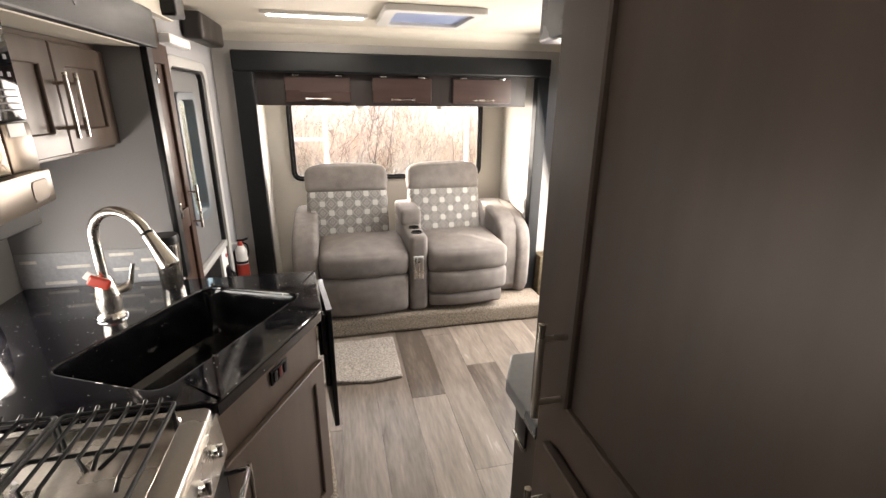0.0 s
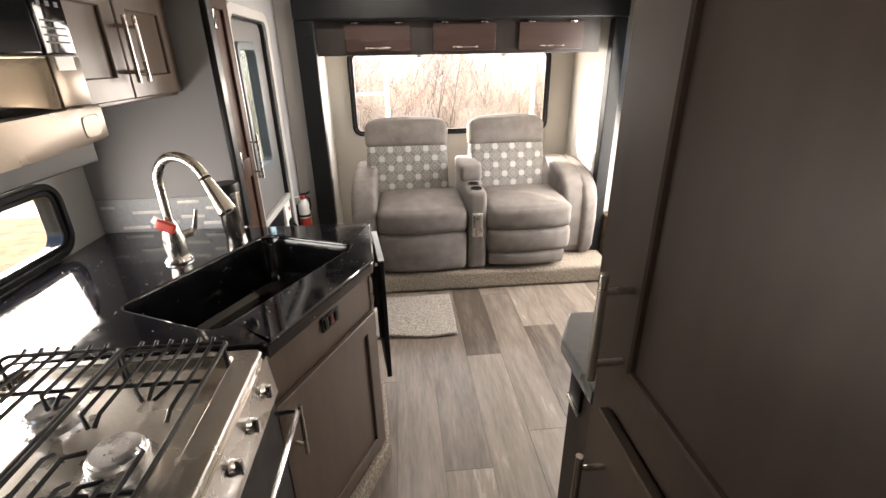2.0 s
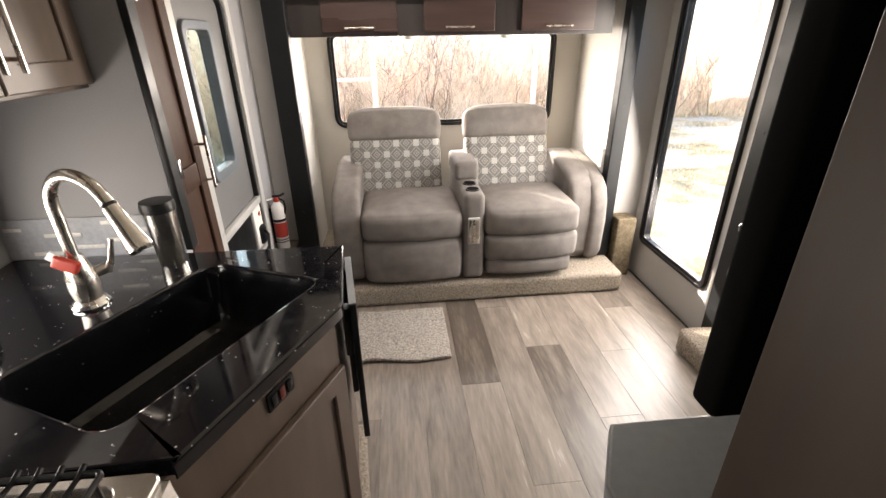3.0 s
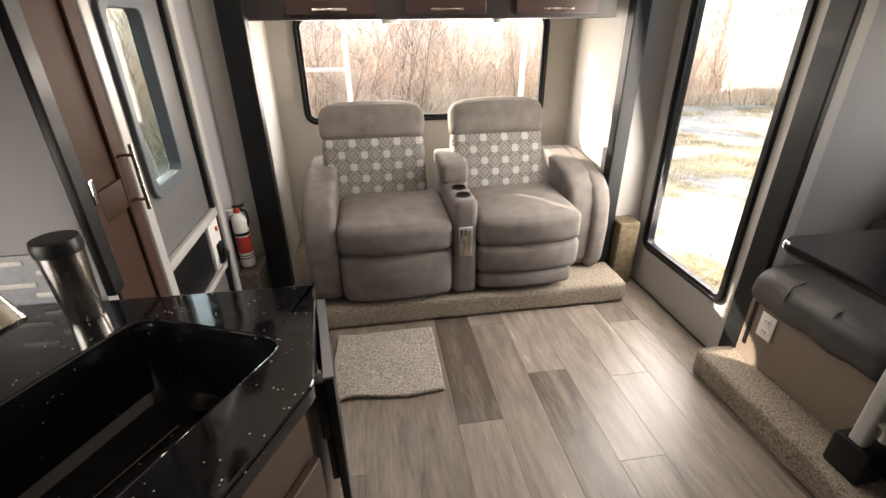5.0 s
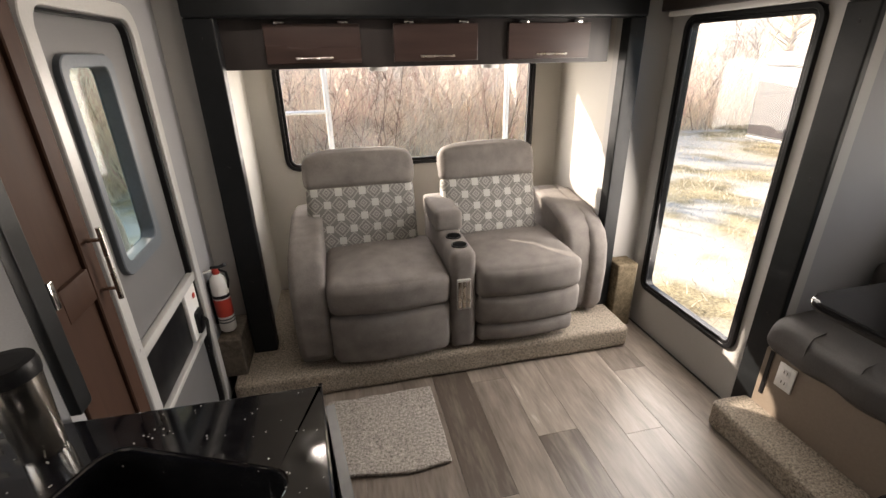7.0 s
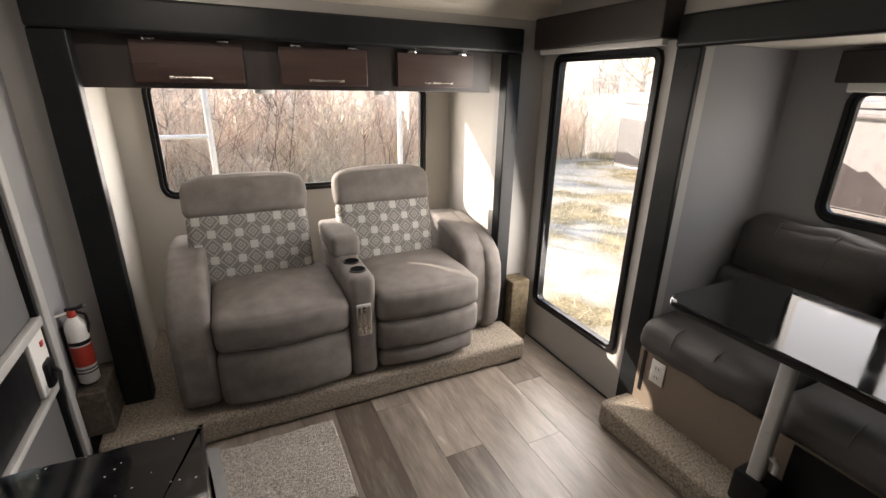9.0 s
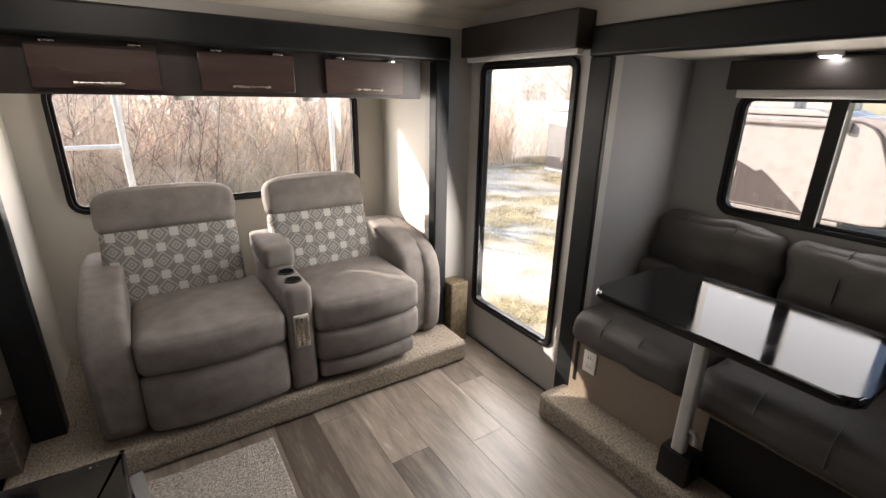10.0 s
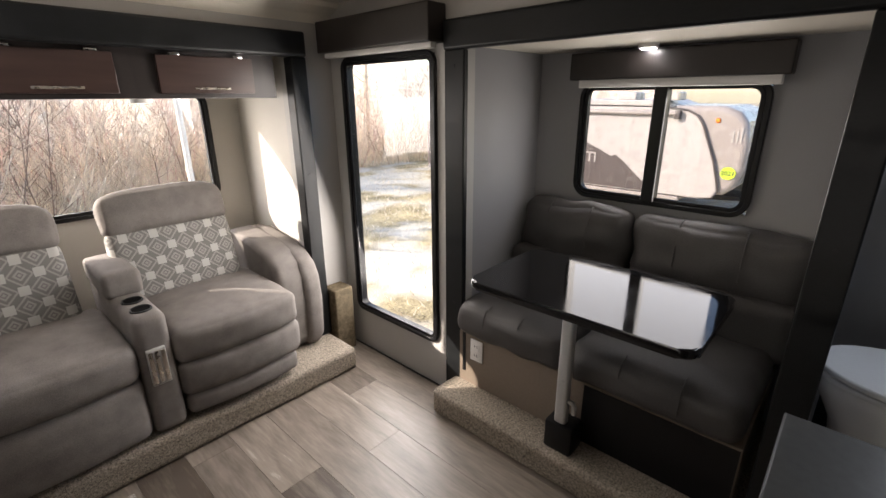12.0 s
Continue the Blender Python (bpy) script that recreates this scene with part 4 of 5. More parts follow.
def grate(x0, x1, fingers, centre):
    z, r = 0.945, 0.0042
    frame_ring = ring("z", rounded(x0 - 0.004, x1 + 0.004, SY0 + 0.026, SY1 - 0.026, 0.012), rounded(x0 + 0.004, x1 - 0.004, SY0 + 0.034, SY1 - 0.034, 0.006), z - 0.005, z + 0.004)
    ob = part("grate", frame_ring, BLACK, stove, "black wire pan grate")
    lines = []
    for y in (SY1 - 0.15, SY0 + 0.16):
        lines.append([(x0, y, z - 0.006), (x1, y, z - 0.006)])
    for i in range(1, fingers + 1):
        x = x0 + (x1 - x0) * i / (fingers + 1)
        reach = 0.25 - 0.06 * (abs(x - centre[0]) < 0.04)
        bent = 0.02 * (1 if x < centre[0] else -1)
        lines.append([(x, SY1 - 0.018, z + 0.006), (x, SY1 - 0.035, z), (x, SY1 - reach + 0.02, z), (x + bent * (i % 2), SY1 - reach, z - 0.012)])
        lines.append([(x, SY0 + 0.02, z + 0.006), (x, SY0 + 0.035, z), (x, SY0 + reach - 0.02, z), (x + bent * ((i + 1) % 2), SY0 + reach, z - 0.012)])
    for x in (x0, x1):
        for y in (SY0 + 0.05, SY1 - 0.05):
            lines.append([(x, y, z), (x, y, 0.886)])
    for ln in lines:
        part("grate_bar", tube(ln, r, 6), BLACK, ob)


grate(SX0 + 0.03, -0.405, 6, (-0.455, 1.36))
grate(-0.395, SX1 - 0.065, 6, (-0.275, 1.25))

# microwave
GLOSSBLACK = material("black_door_glass", (0.004, 0.004, 0.005), 0.05, vary=0.05, bump=0.0, spec=0.4)
KEY = material("dim_grey_print", (0.045, 0.045, 0.05), 0.5, vary=0.05, bump=0.0)
mw = thing("microwave", (-0.6, 1.2, 1.33), "stainless and black microwave hung over the range", "microwave")
MX, MY = -0.36, 1.595
part("body", box(-0.94, MX - 0.02, 0.95, MY, 1.33, 1.715, 0.004), BLACK, mw)
part("window", box(MX - 0.02, MX, 0.95, 1.512, 1.522, 1.71, 0.004), GLOSSBLACK, mw, "black glass upper door")
kp = part("keypad", box(MX - 0.02, MX, 1.516, MY, 1.522, 1.71, 0.004), GLOSSBLACK, mw, "black keypad")
part("display", box(MX, MX + 0.0015, 1.522, 1.588, 1.688, 1.707), FRAMEGREY, kp, "pale grey display")
for r in range(3):
    for c in range(3):
        part("key", box(MX, MX + 0.0012, 1.528 + 0.021 * c, 1.537 + 0.021 * c, 1.596 + 0.028 * r, 1.604 + 0.028 * r, 0.0), KEY, kp)
for r in range(4):
    part("key_bar", box(MX, MX + 0.0012, 1.526, 1.584, 1.540 + 0.011 * r, 1.5425 + 0.011 * r), KEY, kp)
POLISH = material("polished_steel", (0.27, 0.22, 0.17), 0.04, 1.0, vary=0.05, scale=3, bump=0.02)
part("lower_door", box(MX - 0.02, MX + 0.001, 0.95, 1.512, 1.435, 1.520, 0.003), POLISH, mw, "polished steel lower door")
st = part("lower_side", box(MX - 0.02, MX + 0.001, 1.516, MY, 1.435, 1.520, 0.003), CHAMPAGNE, mw)
part("label", box(MX + 0.001, MX + 0.0025, 1.530, 1.575, 1.497, 1.519), WHITE, st, "pale paper label")
bow = [(MX - 0.02, 0.95), (MX + 0.055, 0.95), (MX + 0.05, 1.15), (MX + 0.04, 1.30), (MX + 0.022, 1.50), (MX + 0.012, MY), (MX - 0.02, MY)]
lip = part("bottom_lip", prism(bow, "z", 1.375, 1.436, 0.004), CHAMPAGNE, mw, "bowed steel lip")
part("button_gap", turned(ring("x", rounded(1.5125, 1.5725, 1.3835, 1.4235, 0.009), rounded(1.515, 1.57, 1.386, 1.421, 0.008), MX + 0.012, MX + 0.0185), about((MX, 1.54, 1.40), "Z", 5)), BLACK, lip)
part("handle_pocket", prism([(0.95, 1.4365), (1.50, 1.4365), (1.44, 1.446), (1.34, 1.458), (1.18, 1.466), (0.95, 1.470)], "x", MX - 0.01, MX + 0.004, 0.001), GLOSSBLACK, mw, "black curved handle pocket")
part("button", turned(prism(rounded(1.515, 1.57, 1.386, 1.421, 0.008), "x", MX + 0.013, MX + 0.0195, 0.002), about((MX, 1.54, 1.40), "Z", 5)), CHAMPAGNE, lip)

# wall cabinet
uc = thing("wall_cabinet", (-0.75, 1.98, 1.40), "taupe-brown wall cabinet with two panelled doors", "cabinet")
part("body", box(-0.94, -0.552, 1.60, 2.39, 1.40, 1.718, 0.003), CABWOOD, uc)
UF = Matrix(((0, 1, 0, -0.552), (1, 0, 0, 0), (0, 0, 1, 0), (0, 0, 0, 1)))
for y0, y1, hy in ((1.74, 2.072, 2.050), (2.078, 2.382, 2.104)):
    d = shaker(uc, UF, y0, y1, 1.412, 1.700, CABWOOD, 0.06)
    bar_pull(d, (-0.497, hy, 1.455), (-0.497, hy, 1.624), (0.032, 0, 0), 0.006)
part("underside_light", box(-0.75, -0.62, 1.8, 2.2, 1.392, 1.3995, 0.002), WHITE, uc)

# trim of the galley slide-out
gal = thing("slide_out_trim_galley", (-0.41, 2.42, 0), "charcoal trim over the galley", "trim", "", "structure")
part("header", box(-0.425, -0.395, -1.2, 2.48, 1.722, 1.845, 0.006), FASCIA, gal)
part("post", box(-0.427, -0.405, 2.398, 2.445, 0.902, 1.7215, 0.003), FASCIA, gal)
part("screw_cap", tube([(-0.3965, 1.95, 1.775), (-0.393, 1.95, 1.775)], 0.008, 10), BLACK, gal)
setting("ceiling_galley", box(-0.95, -0.426, -1.2, 2.40, 1.72, 1.74), CEIL, "cream ceiling over the galley", "ceiling")
setting("wall_above_galley", box(-0.44, -0.41, -1.2, 2.76, 1.845, H), CEIL, "cream wall above the galley", "wall")

# pantry and its door
closet = thing("pantry", (-0.7, 2.6, 0), "red-brown wooden pantry beside the entry door", "pantry")
part("body", box(-0.94, -0.452, 2.446, 2.69, 0.0, 1.843, 0.003), REDWOOD, closet)
CF = Matrix(((0, 1, 0, -0.452), (1, 0, 0, 0), (0, 0, 1, 0), (0, 0, 0, 1)))
for z0, z1 in ((0.12, 1.75),):
    rect = lambda a, b, lo, hi: [(a, lo), (b, lo), (b, hi), (a, hi)]
    door = part("door", ring("x", rect(2.455, 2.688, z0, z1), rect(2.512, 2.632, z0 + 0.07, z1 - 0.07), -0.4515, -0.43), REDWOOD, closet)
    part("rail", box(-0.4515, -0.4305, 2.5125, 2.6315, 1.05, 1.13, 0.003), REDWOOD, door)
    part("panel", box(-0.4515, -0.441, 2.510, 2.634, z0 + 0.065, 1.055), REDWOOD, door)
    part("panel", box(-0.4515, -0.441, 2.510, 2.634, 1.125, z1 - 0.065), REDWOOD, door)
    bar_pull(door, (-0.397, 2.662, 1.215), (-0.397, 2.662, 1.03), (0.033, 0, 0), 0.006)
    for z in (1.64, 1.15, 0.4):
        part("hinge", box(-0.4295, -0.402, 2.4455, 2.462, z - 0.03, z + 0.03, 0.003), CHROME, door, "nickel hinge")

# entry door
entry = thing("door_1", (XD, 3.16, 0.0), "light grey entry door with tall window", "door", "", "structure")
D0, D1 = 2.80, 3.475
part("jamb", ring("x", rounded(D0, D1, 0.01, 1.735, 0.09, 8), rounded(D0 + 0.05, D1 - 0.05, 0.05, 1.69, 0.06, 8), XD - 0.055, XD + 0.022), ALU, entry, "white aluminium door jamb")
part("jamb_strip", ring("x", rounded(D0 + 0.055, D1 - 0.045, 0.055, 1.685, 0.058, 8), rounded(D0 + 0.062, D1 - 0.062, 0.062, 1.678, 0.05, 8), XD - 0.04, XD + 0.008), BLACK, entry)
leafbm = ring("x", rounded(D0 + 0.06, D1 - 0.06, 0.06, 1.68, 0.05, 8), rounded(2.955, 3.225, 0.985, 1.56, 0.04, 8), XD - 0.045, XD - 0.015)
part("leaf", leafbm, DOORGREY, entry)
wf = part("window_frame", ring("x", rounded(2.935, 3.248, 0.955, 1.585, 0.05, 8), rounded(2.968, 3.205, 1.0, 1.55, 0.03, 8), XD - 0.045, XD + 0.004), FRAMEGREY, entry, "blue-grey plastic window frame")
gl = part("pane", box(XD - 0.04, XD - 0.036, 2.98, 3.22, 1.0, 1.55), FROSTED, wf)
gl.visible_shadow = False
part("crossbar", box(XD - 0.014, XD + 0.012, D0 + 0.05, D1 - 0.04, 0.715, 0.752, 0.004), ALU, entry, "white aluminium crossbar")
part("crossbar", box(XD - 0.014, XD + 0.012, D0 + 0.05, D1 - 0.04, 0.46, 0.485, 0.004), ALU, entry, "white aluminium crossbar")
part("screen", box(XD - 0.014, XD - 0.008, D0 + 0.06, D1 - 0.2, 0.485, 0.715), BLACK, entry, "black screen slider")
lk = part("latch", box(XD - 0.012, XD + 0.022, 3.33, 3.40, 0.50, 0.60, 0.012), BLACK, entry, "black door latch")
part("latch_lever", tube([(XD + 0.02, 3.365, 0.57), (XD + 0.045, 3.34, 0.56), (XD + 0.05, 3.30, 0.50), (XD + 0.05, 3.285, 0.44)], 0.008, 8), BLACK, lk)
part("latch_plate", box(XD - 0.013, XD + 0.004, 3.29, 3.42, 0.49, 0.71, 0.004), WHITE, entry)
part("red_tab", box(XD + 0.004, XD + 0.010, 3.365, 3.385, 0.655, 0.675, 0.002), RED, entry)
strip = thing("door_awning_bracket", (-0.48, 3.0, 1.78), "white plastic bracket above the entry door", "bracket")
part("bar", box(-0.499, -0.455, 2.84, 3.14, 1.775, 1.815, 0.006), WHITE, strip)
ctl = thing("wall_speaker", (-0.4, 2.70, 1.86), "small black box high beside the entry", "speaker")
part("housing", cushion(-0.43, -0.36, 2.63, 2.75, 1.85, 1.968, 0.01), BLACK, ctl)
vb = thing("door_valance", (-0.48, 3.6, 1.84), "brown padded valance high in the corner", "valance")
part("box", cushion(-0.497, -0.40, 3.18, 3.64, 1.83, 1.955, 0.02), VAL, vb)

grab = thing("grab_handle", (-0.66, 3.1, 0.6), "white folding grab handle outside the entry door", "handle")
part("rail", tube([(-0.555, 2.90, 1.02), (-0.64, 2.94, 1.07), (-0.66, 3.02, 1.10), (-0.66, 3.20, 1.11), (-0.66, 3.30, 1.08), (-0.66, 3.33, 1.0), (-0.66, 3.34, 0.55), (-0.555, 3.34, 0.50)], 0.013, 10), WHITE, grab)

# fire extinguisher
ex = thing("fire_extinguisher", (-0.455, 3.60, 0.36), "white fire extinguisher with red label on its bracket", "fire extinguisher")
EX = (-0.452, 3.585)
part("cylinder", lathe(*EX, [(0.030, 0.36), (0.036, 0.368), (0.037, 0.52), (0.037, 0.61), (0.033, 0.632), (0.018, 0.655), (0.014, 0.66)]), WHITE, ex)
part("label", lathe(*EX, [(0.0378, 0.445), (0.0378, 0.535)]), RED, ex, "red printed label")
for z in (0.415, 0.43):
    part("print_bar", lathe(*EX, [(0.0376, z - 0.004), (0.0376, z + 0.003)]), FRAMEGREY, ex)
part("band", lathe(*EX, [(0.0385, 0.542), (0.0385, 0.558)]), BLACK, ex, "black mounting band")
part("valve", lathe(*EX, [(0.015, 0.658), (0.017, 0.672), (0.013, 0.69)]), RED, ex)
part("handle", tube([(EX[0] - 0.015, EX[1], 0.69), (EX[0] + 0.03, EX[1] - 0.02, 0.70), (EX[0] + 0.055, EX[1] - 0.035, 0.715)], 0.008, 8), BLACK, ex)
part("nozzle", tube([(EX[0], EX[1], 0.68), (EX[0] - 0.055, EX[1] - 0.02, 0.675)], 0.005, 8), WHITE, ex)
part("hose", tube([(EX[0] + 0.01, EX[1], 0.68), (EX[0] + 0.04, EX[1] + 0.005, 0.66), (EX[0] + 0.045, EX[1], 0.62), (EX[0] + 0.035, EX[1], 0.58)], 0.006, 8), BLACK, ex)
part("bracket", box(-0.4995, EX[0], EX[1] - 0.012, EX[1] + 0.012, 0.40, 0.62, 0.002), BLACK, ex)
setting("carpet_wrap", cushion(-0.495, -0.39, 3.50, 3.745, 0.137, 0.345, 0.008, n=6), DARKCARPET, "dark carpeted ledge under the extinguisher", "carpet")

# tall cabinet, low cabinet, television
tall = thing("tall_cabinet", (0.8, 0.6, 0.0), "tall dark walnut cabinet with panelled doors", "cabinet")
part("body", box(0.513, 1.15, -1.2, 1.228, 0.0, H - 0.005, 0.004), TALLWOOD, tall)
TF = Matrix(((0, -1, 0, 0.513), (1, 0, 0, 0), (0, 0, 1, 0), (0, 0, 0, 1)))
d = shaker(tall, TF, 0.42, 1.222, 1.055, 1.955, TALLWOOD, 0.118, bottom=0.07)
bar_pull(d, (0.451, 1.121, 1.264), (0.451, 1.121, 1.106), (-0.043, 0, 0), 0.006)
d = shaker(tall, TF, 0.42, 1.165, 0.12, 1.012, TALLWOOD, 0.118, "lower_door", 0.07)
bar_pull(d, (0.451, 1.12, 0.966), (0.451, 1.12, 0.81), (-0.043, 0, 0), 0.006)
low = thing("low_cabinet", (0.85, 1.36, 0.0), "dark walnut low cabinet with slate-grey top", "cabinet")
part("body", prism([(0.545, 1.232), (0.545, 1.390), (0.585, 1.462), (1.17, 1.462), (1.17, 1.232)], "z", 0.0, 0.952), TALLWOOD, low)
part("top", prism([(0.513, 1.232), (0.513, 1.386), (0.562, 1.482), (1.195, 1.482), (1.195, 1.232)], "z", 0.953, 0.985, 0.004), GREYTOP, low)
ot = thing("outlet", (0.53, 1.35, 0.85), "black outlet with chrome trim on the low cabinet", "outlet")
part("plate", box(0.538, 0.5445, 1.325, 1.381, 0.85, 0.932, 0.002), BLACK, ot)
part("trim", box(0.534, 0.5445, 1.322, 1.384, 0.840, 0.8495, 0.001), CHROME, ot)
tv = thing("television", (0.85, 1.34, 1.15), "black flat television on the cabinet's side", "television")
part("case", box(0.572, 1.15, 1.325, 1.362, 1.15, 1.60, 0.008, 3), MATTBLACK, tv)
part("screen", box(0.585, 1.138, 1.3615, 1.364, 1.17, 1.588), BLACKTOP, tv)
part("mount", box(0.80, 0.95, 1.2295, 1.325, 1.28, 1.45, 0.004), BLACK, tv)
oc = thing("upper_cabinet", (0.8, 1.28, 1.65), "slate-grey upper cabinet above the television", "cabinet")
part("body", box(0.515, 1.15, 1.2295, 1.345, 1.655, H - 0.006, 0.004), GREYTOP, oc)

# bathroom corner
setting("wall_bathroom", box(1.20, 1.23, -1.2, 1.20, 0.0, H), WALL, "plain bathroom partition", "wall")
setting("wall_bath_back", box(2.55, 2.60, 0.40, 1.44, 0.0, 1.78), SHADEDGREY, "pale bathroom back wall", "wall")
setting("wall_bath_side", box(XR + T, 2.55, 0.40, 0.45, 0.0, 1.78), SHADEDGREY, "pale bathroom side wall", "wall")
setting("ceiling_bath", box(XR + T, 2.60, 0.40, 1.44, 1.72, 1.77), CEIL, "cream bathroom ceiling", "ceiling")
setting("floor_bath", box(XR, 2.55, 0.45, 1.44, 0.0, PLAT), FASCIA, "dark raised bathroom floor", "floor")
setting("baseboard_bath", box(2.53, 2.549, 0.46, 1.435, PLAT, 0.32, 0.004), FASCIA, "dark bathroom baseboard", "baseboard")
wc = thing("toilet", (2.20, 1.20, PLAT), "white porcelain toilet with closed lid", "toilet")


def egg(a, b, n=28):
    return [(2.20 + a * math.cos(2 * math.pi * k / n), 1.20 + b * math.sin(2 * math.pi * k / n)) for k in range(n)]


bw = bmesh.new()
loops = []
for s, z in ((0.6, PLAT + 0.001), (0.62, 0.30), (0.72, 0.45), (0.94, 0.56), (1.0, 0.60), (0.98, 0.62)):
    loops.append([bw.verts.new((x, y, z)) for x, y in egg(0.19 * s, 0.25 * s)])
for p, q in zip(loops, loops[1:]):
    for i in range(len(p)):
        bw.faces.new((p[i], p[(i + 1) % len(p)], q[(i + 1) % len(q)], q[i]))
bw.faces.new(loops[0])
bw.faces.new(loops[-1])
part("bowl", bw, PORCELAIN, wc)
part("seat", prism(egg(0.195, 0.256), "z", 0.621, 0.638, 0.006), PORCELAIN, wc)
part("lid", prism(egg(0.19, 0.25), "z", 0.640, 0.662, 0.008, 3), PORCELAIN, wc)
part("tank", cushion(2.02, 2.38, 0.74, 0.94, 0.45, 0.86, 0.03), PORCELAIN, wc)
bsh = thing("bathroom_cabinet", (2.4, 0.9, 1.12), "dark bathroom wall cabinet", "cabinet")
part("body", box(2.33, 2.548, 0.5, 1.25, 1.12, 1.45, 0.004), TALLWOOD, bsh)

# ceiling fittings
bar = thing("ceiling_light", (0.125, 3.215, 1.96), "white linear ceiling light, lit", "ceiling light", "ceiling bars")
part("housing", box(-0.14, 0.39, 3.19, 3.24, 1.956, 1.9745, 0.004), WHITE, bar)
part("tube", box(-0.108, 0.36, 3.20, 3.23, 1.951, 1.9565, 0.002), emitter("bar_glow", (1.0, 0.97, 0.92), 9), bar, "glowing tube")
# Copied fixture, unseen, added only to go with the galley's fill light.
fill_bar = copy_thing(bar, pose(0.10, 0.75, 1.96))
vent = thing("roof_vent", (0.69, 3.11, 1.95), "white roof vent with bluish translucent cover", "roof vent")
part("frame", ring("z", rounded(0.44, 0.94, 2.86, 3.36, 0.04), rounded(0.50, 0.88, 2.92, 3.30, 0.02), 1.945, 1.9745), WHITE, vent)
part("cover", box(0.495, 0.885, 2.915, 3.305, 1.962, 1.972), material("blue_translucent", (0.32, 0.40, 0.62), 0.4, vary=0.05, bump=0.0), vent)

# rug
rug = thing("rug", (0.25, 3.1, 0.0), "small grey shag rug on the planks", "rug")


def rumple(p):
    """The rug's near edge wanders and lifts a little off the planks."""
    f = max(0.0, 1 - (p.y - 2.875) / 0.12)
    return p + Vector((0.0, f * (0.010 * math.sin(p.x * 15) - 0.02 * p.x), f * 0.008 * max(0.0, math.sin(p.x * 11 + 0.6))))


part("mat", cushion(-0.02, 0.485, 2.875, 3.345, 0.001, 0.02, 0.008, n=46, wob=0.006, fix=rumple), RUG, rug)

# ---- outdoors ----
GZ = -0.75


def ground_material():
    m = material("dry_grass_ground", (0.34, 0.28, 0.165), 0.95, vary=0.45, scale=2.2, fine=34, bump=0.8, spec=0.1)
    t = m.node_tree
    b = t.nodes["Principled BSDF"]
    src = b.inputs["Base Color"].links[0].from_socket
    co, nz, mr, mx = (t.nodes.new(n) for n in ("ShaderNodeTexCoord", "ShaderNodeTexNoise", "ShaderNodeMapRange", "ShaderNodeMix"))
    nz.inputs["Scale"].default_value, nz.inputs["Detail"].default_value = 0.8, 10
    mr.inputs["From Min"].default_value, mr.inputs["From Max"].default_value = 0.44, 0.58
    mx.data_type = "RGBA"
    t.links.new(co.outputs["Object"], nz.inputs["Vector"])
    t.links.new(nz.outputs["Fac"], mr.inputs["Value"])
    t.links.new(mr.outputs["Result"], mx.inputs[0])
    t.links.new(src, mx.inputs[6])
    mx.inputs[7].default_value = (0.50, 0.47, 0.40, 1)
    t.links.new(mx.outputs[2], b.inputs["Base Color"])
    return m


setting("ground", box(-150, 150, -150, 150, GZ - 0.3, GZ), ground_material(), "pale dry grass with bare patches", "ground")
LITTER = material("leaf_litter", (0.21, 0.145, 0.08), 0.95, vary=0.45, scale=5, fine=40, bump=0.9, spec=0.05)
setting("ground_litter", box(-14, -1.3, -6, 8, GZ, GZ + 0.006), LITTER, "brown leaf litter beside the trailer", "ground")
TWIG = material("bare_twig", (0.72, 0.60, 0.47), 0.9, vary=0.3, scale=0.5, fine=4, bump=0.0)
TWIGRED = material("reddish_twig", (0.60, 0.39, 0.32), 0.9, vary=0.3, scale=0.5, fine=4, bump=0.0)
DRY = material("dry_stalk", (0.78, 0.66, 0.49), 0.95, vary=0.25, scale=0.5, fine=4, bump=0.0)
rng = random.Random(7)


def stems(count, area, height, spread, thick, forks):
    """Many thin leaning stems with side twigs, three-sided, as one mesh."""
    verts, faces = [], []

    def stick(p, q, r0, r1):
        i = len(verts)
        d = (q - p).normalized()
        s = d.orthogonal().normalized()
        u = d.cross(s)
        for c, r in ((p, r0), (q, r1)):
            for k in range(3):
                a = 2.094 * k
                verts.append(c + r * (math.cos(a) * s + math.sin(a) * u))
        for k in range(3):
            faces.append((i + k, i + (k + 1) % 3, i + 3 + (k + 1) % 3, i + 3 + k))

    for _ in range(count):
        x, y = area(rng)
        p = Vector((x, y, GZ))
        h = height * rng.uniform(0.45, 1.15)
        lean = Vector((rng.gauss(0, spread), rng.gauss(0, spread), 1)).normalized()
        r = thick * rng.uniform(0.6, 1.4)
        for k in range(3):
            q = p + lean * (h / 3)
            stick(p, q, r * (1 - k * 0.28), r * (1 - (k + 1) * 0.28))
            for _f in range(forks):
                w = (lean + Vector((rng.gauss(0, 0.85), rng.gauss(0, 0.85), rng.uniform(-0.2, 0.4)))).normalized()
                s = p.lerp(q, rng.uniform(0.2, 1))
                stick(s, s + w * h * rng.uniform(0.12, 0.3), r * 0.5, r * 0.15)
            p = q
            lean = (lean + Vector((rng.gauss(0, 0.14), rng.gauss(0, 0.14), 0.05))).normalized()
    me = bpy.data.meshes.new("thicket")
    me.from_pydata([tuple(v) for v in verts], [], faces)
    return me


def thicket(name, me, mat, label):
    me.materials.append(mat)
    return tagged(new(name, me), label, "shrubs", "", "stuff")


def belt(r):
    """A belt of scrub behind and beside the trailer, farther off towards the open yard."""
    a = r.uniform(-0.72, 1.05)
    d = r.uniform(0, 1) ** 1.3
    far = 8.5 + max(0, a) ** 1.3 * 9 + d * 5
    return 0.6 + far * math.sin(a), 3.0 + far * math.cos(a)


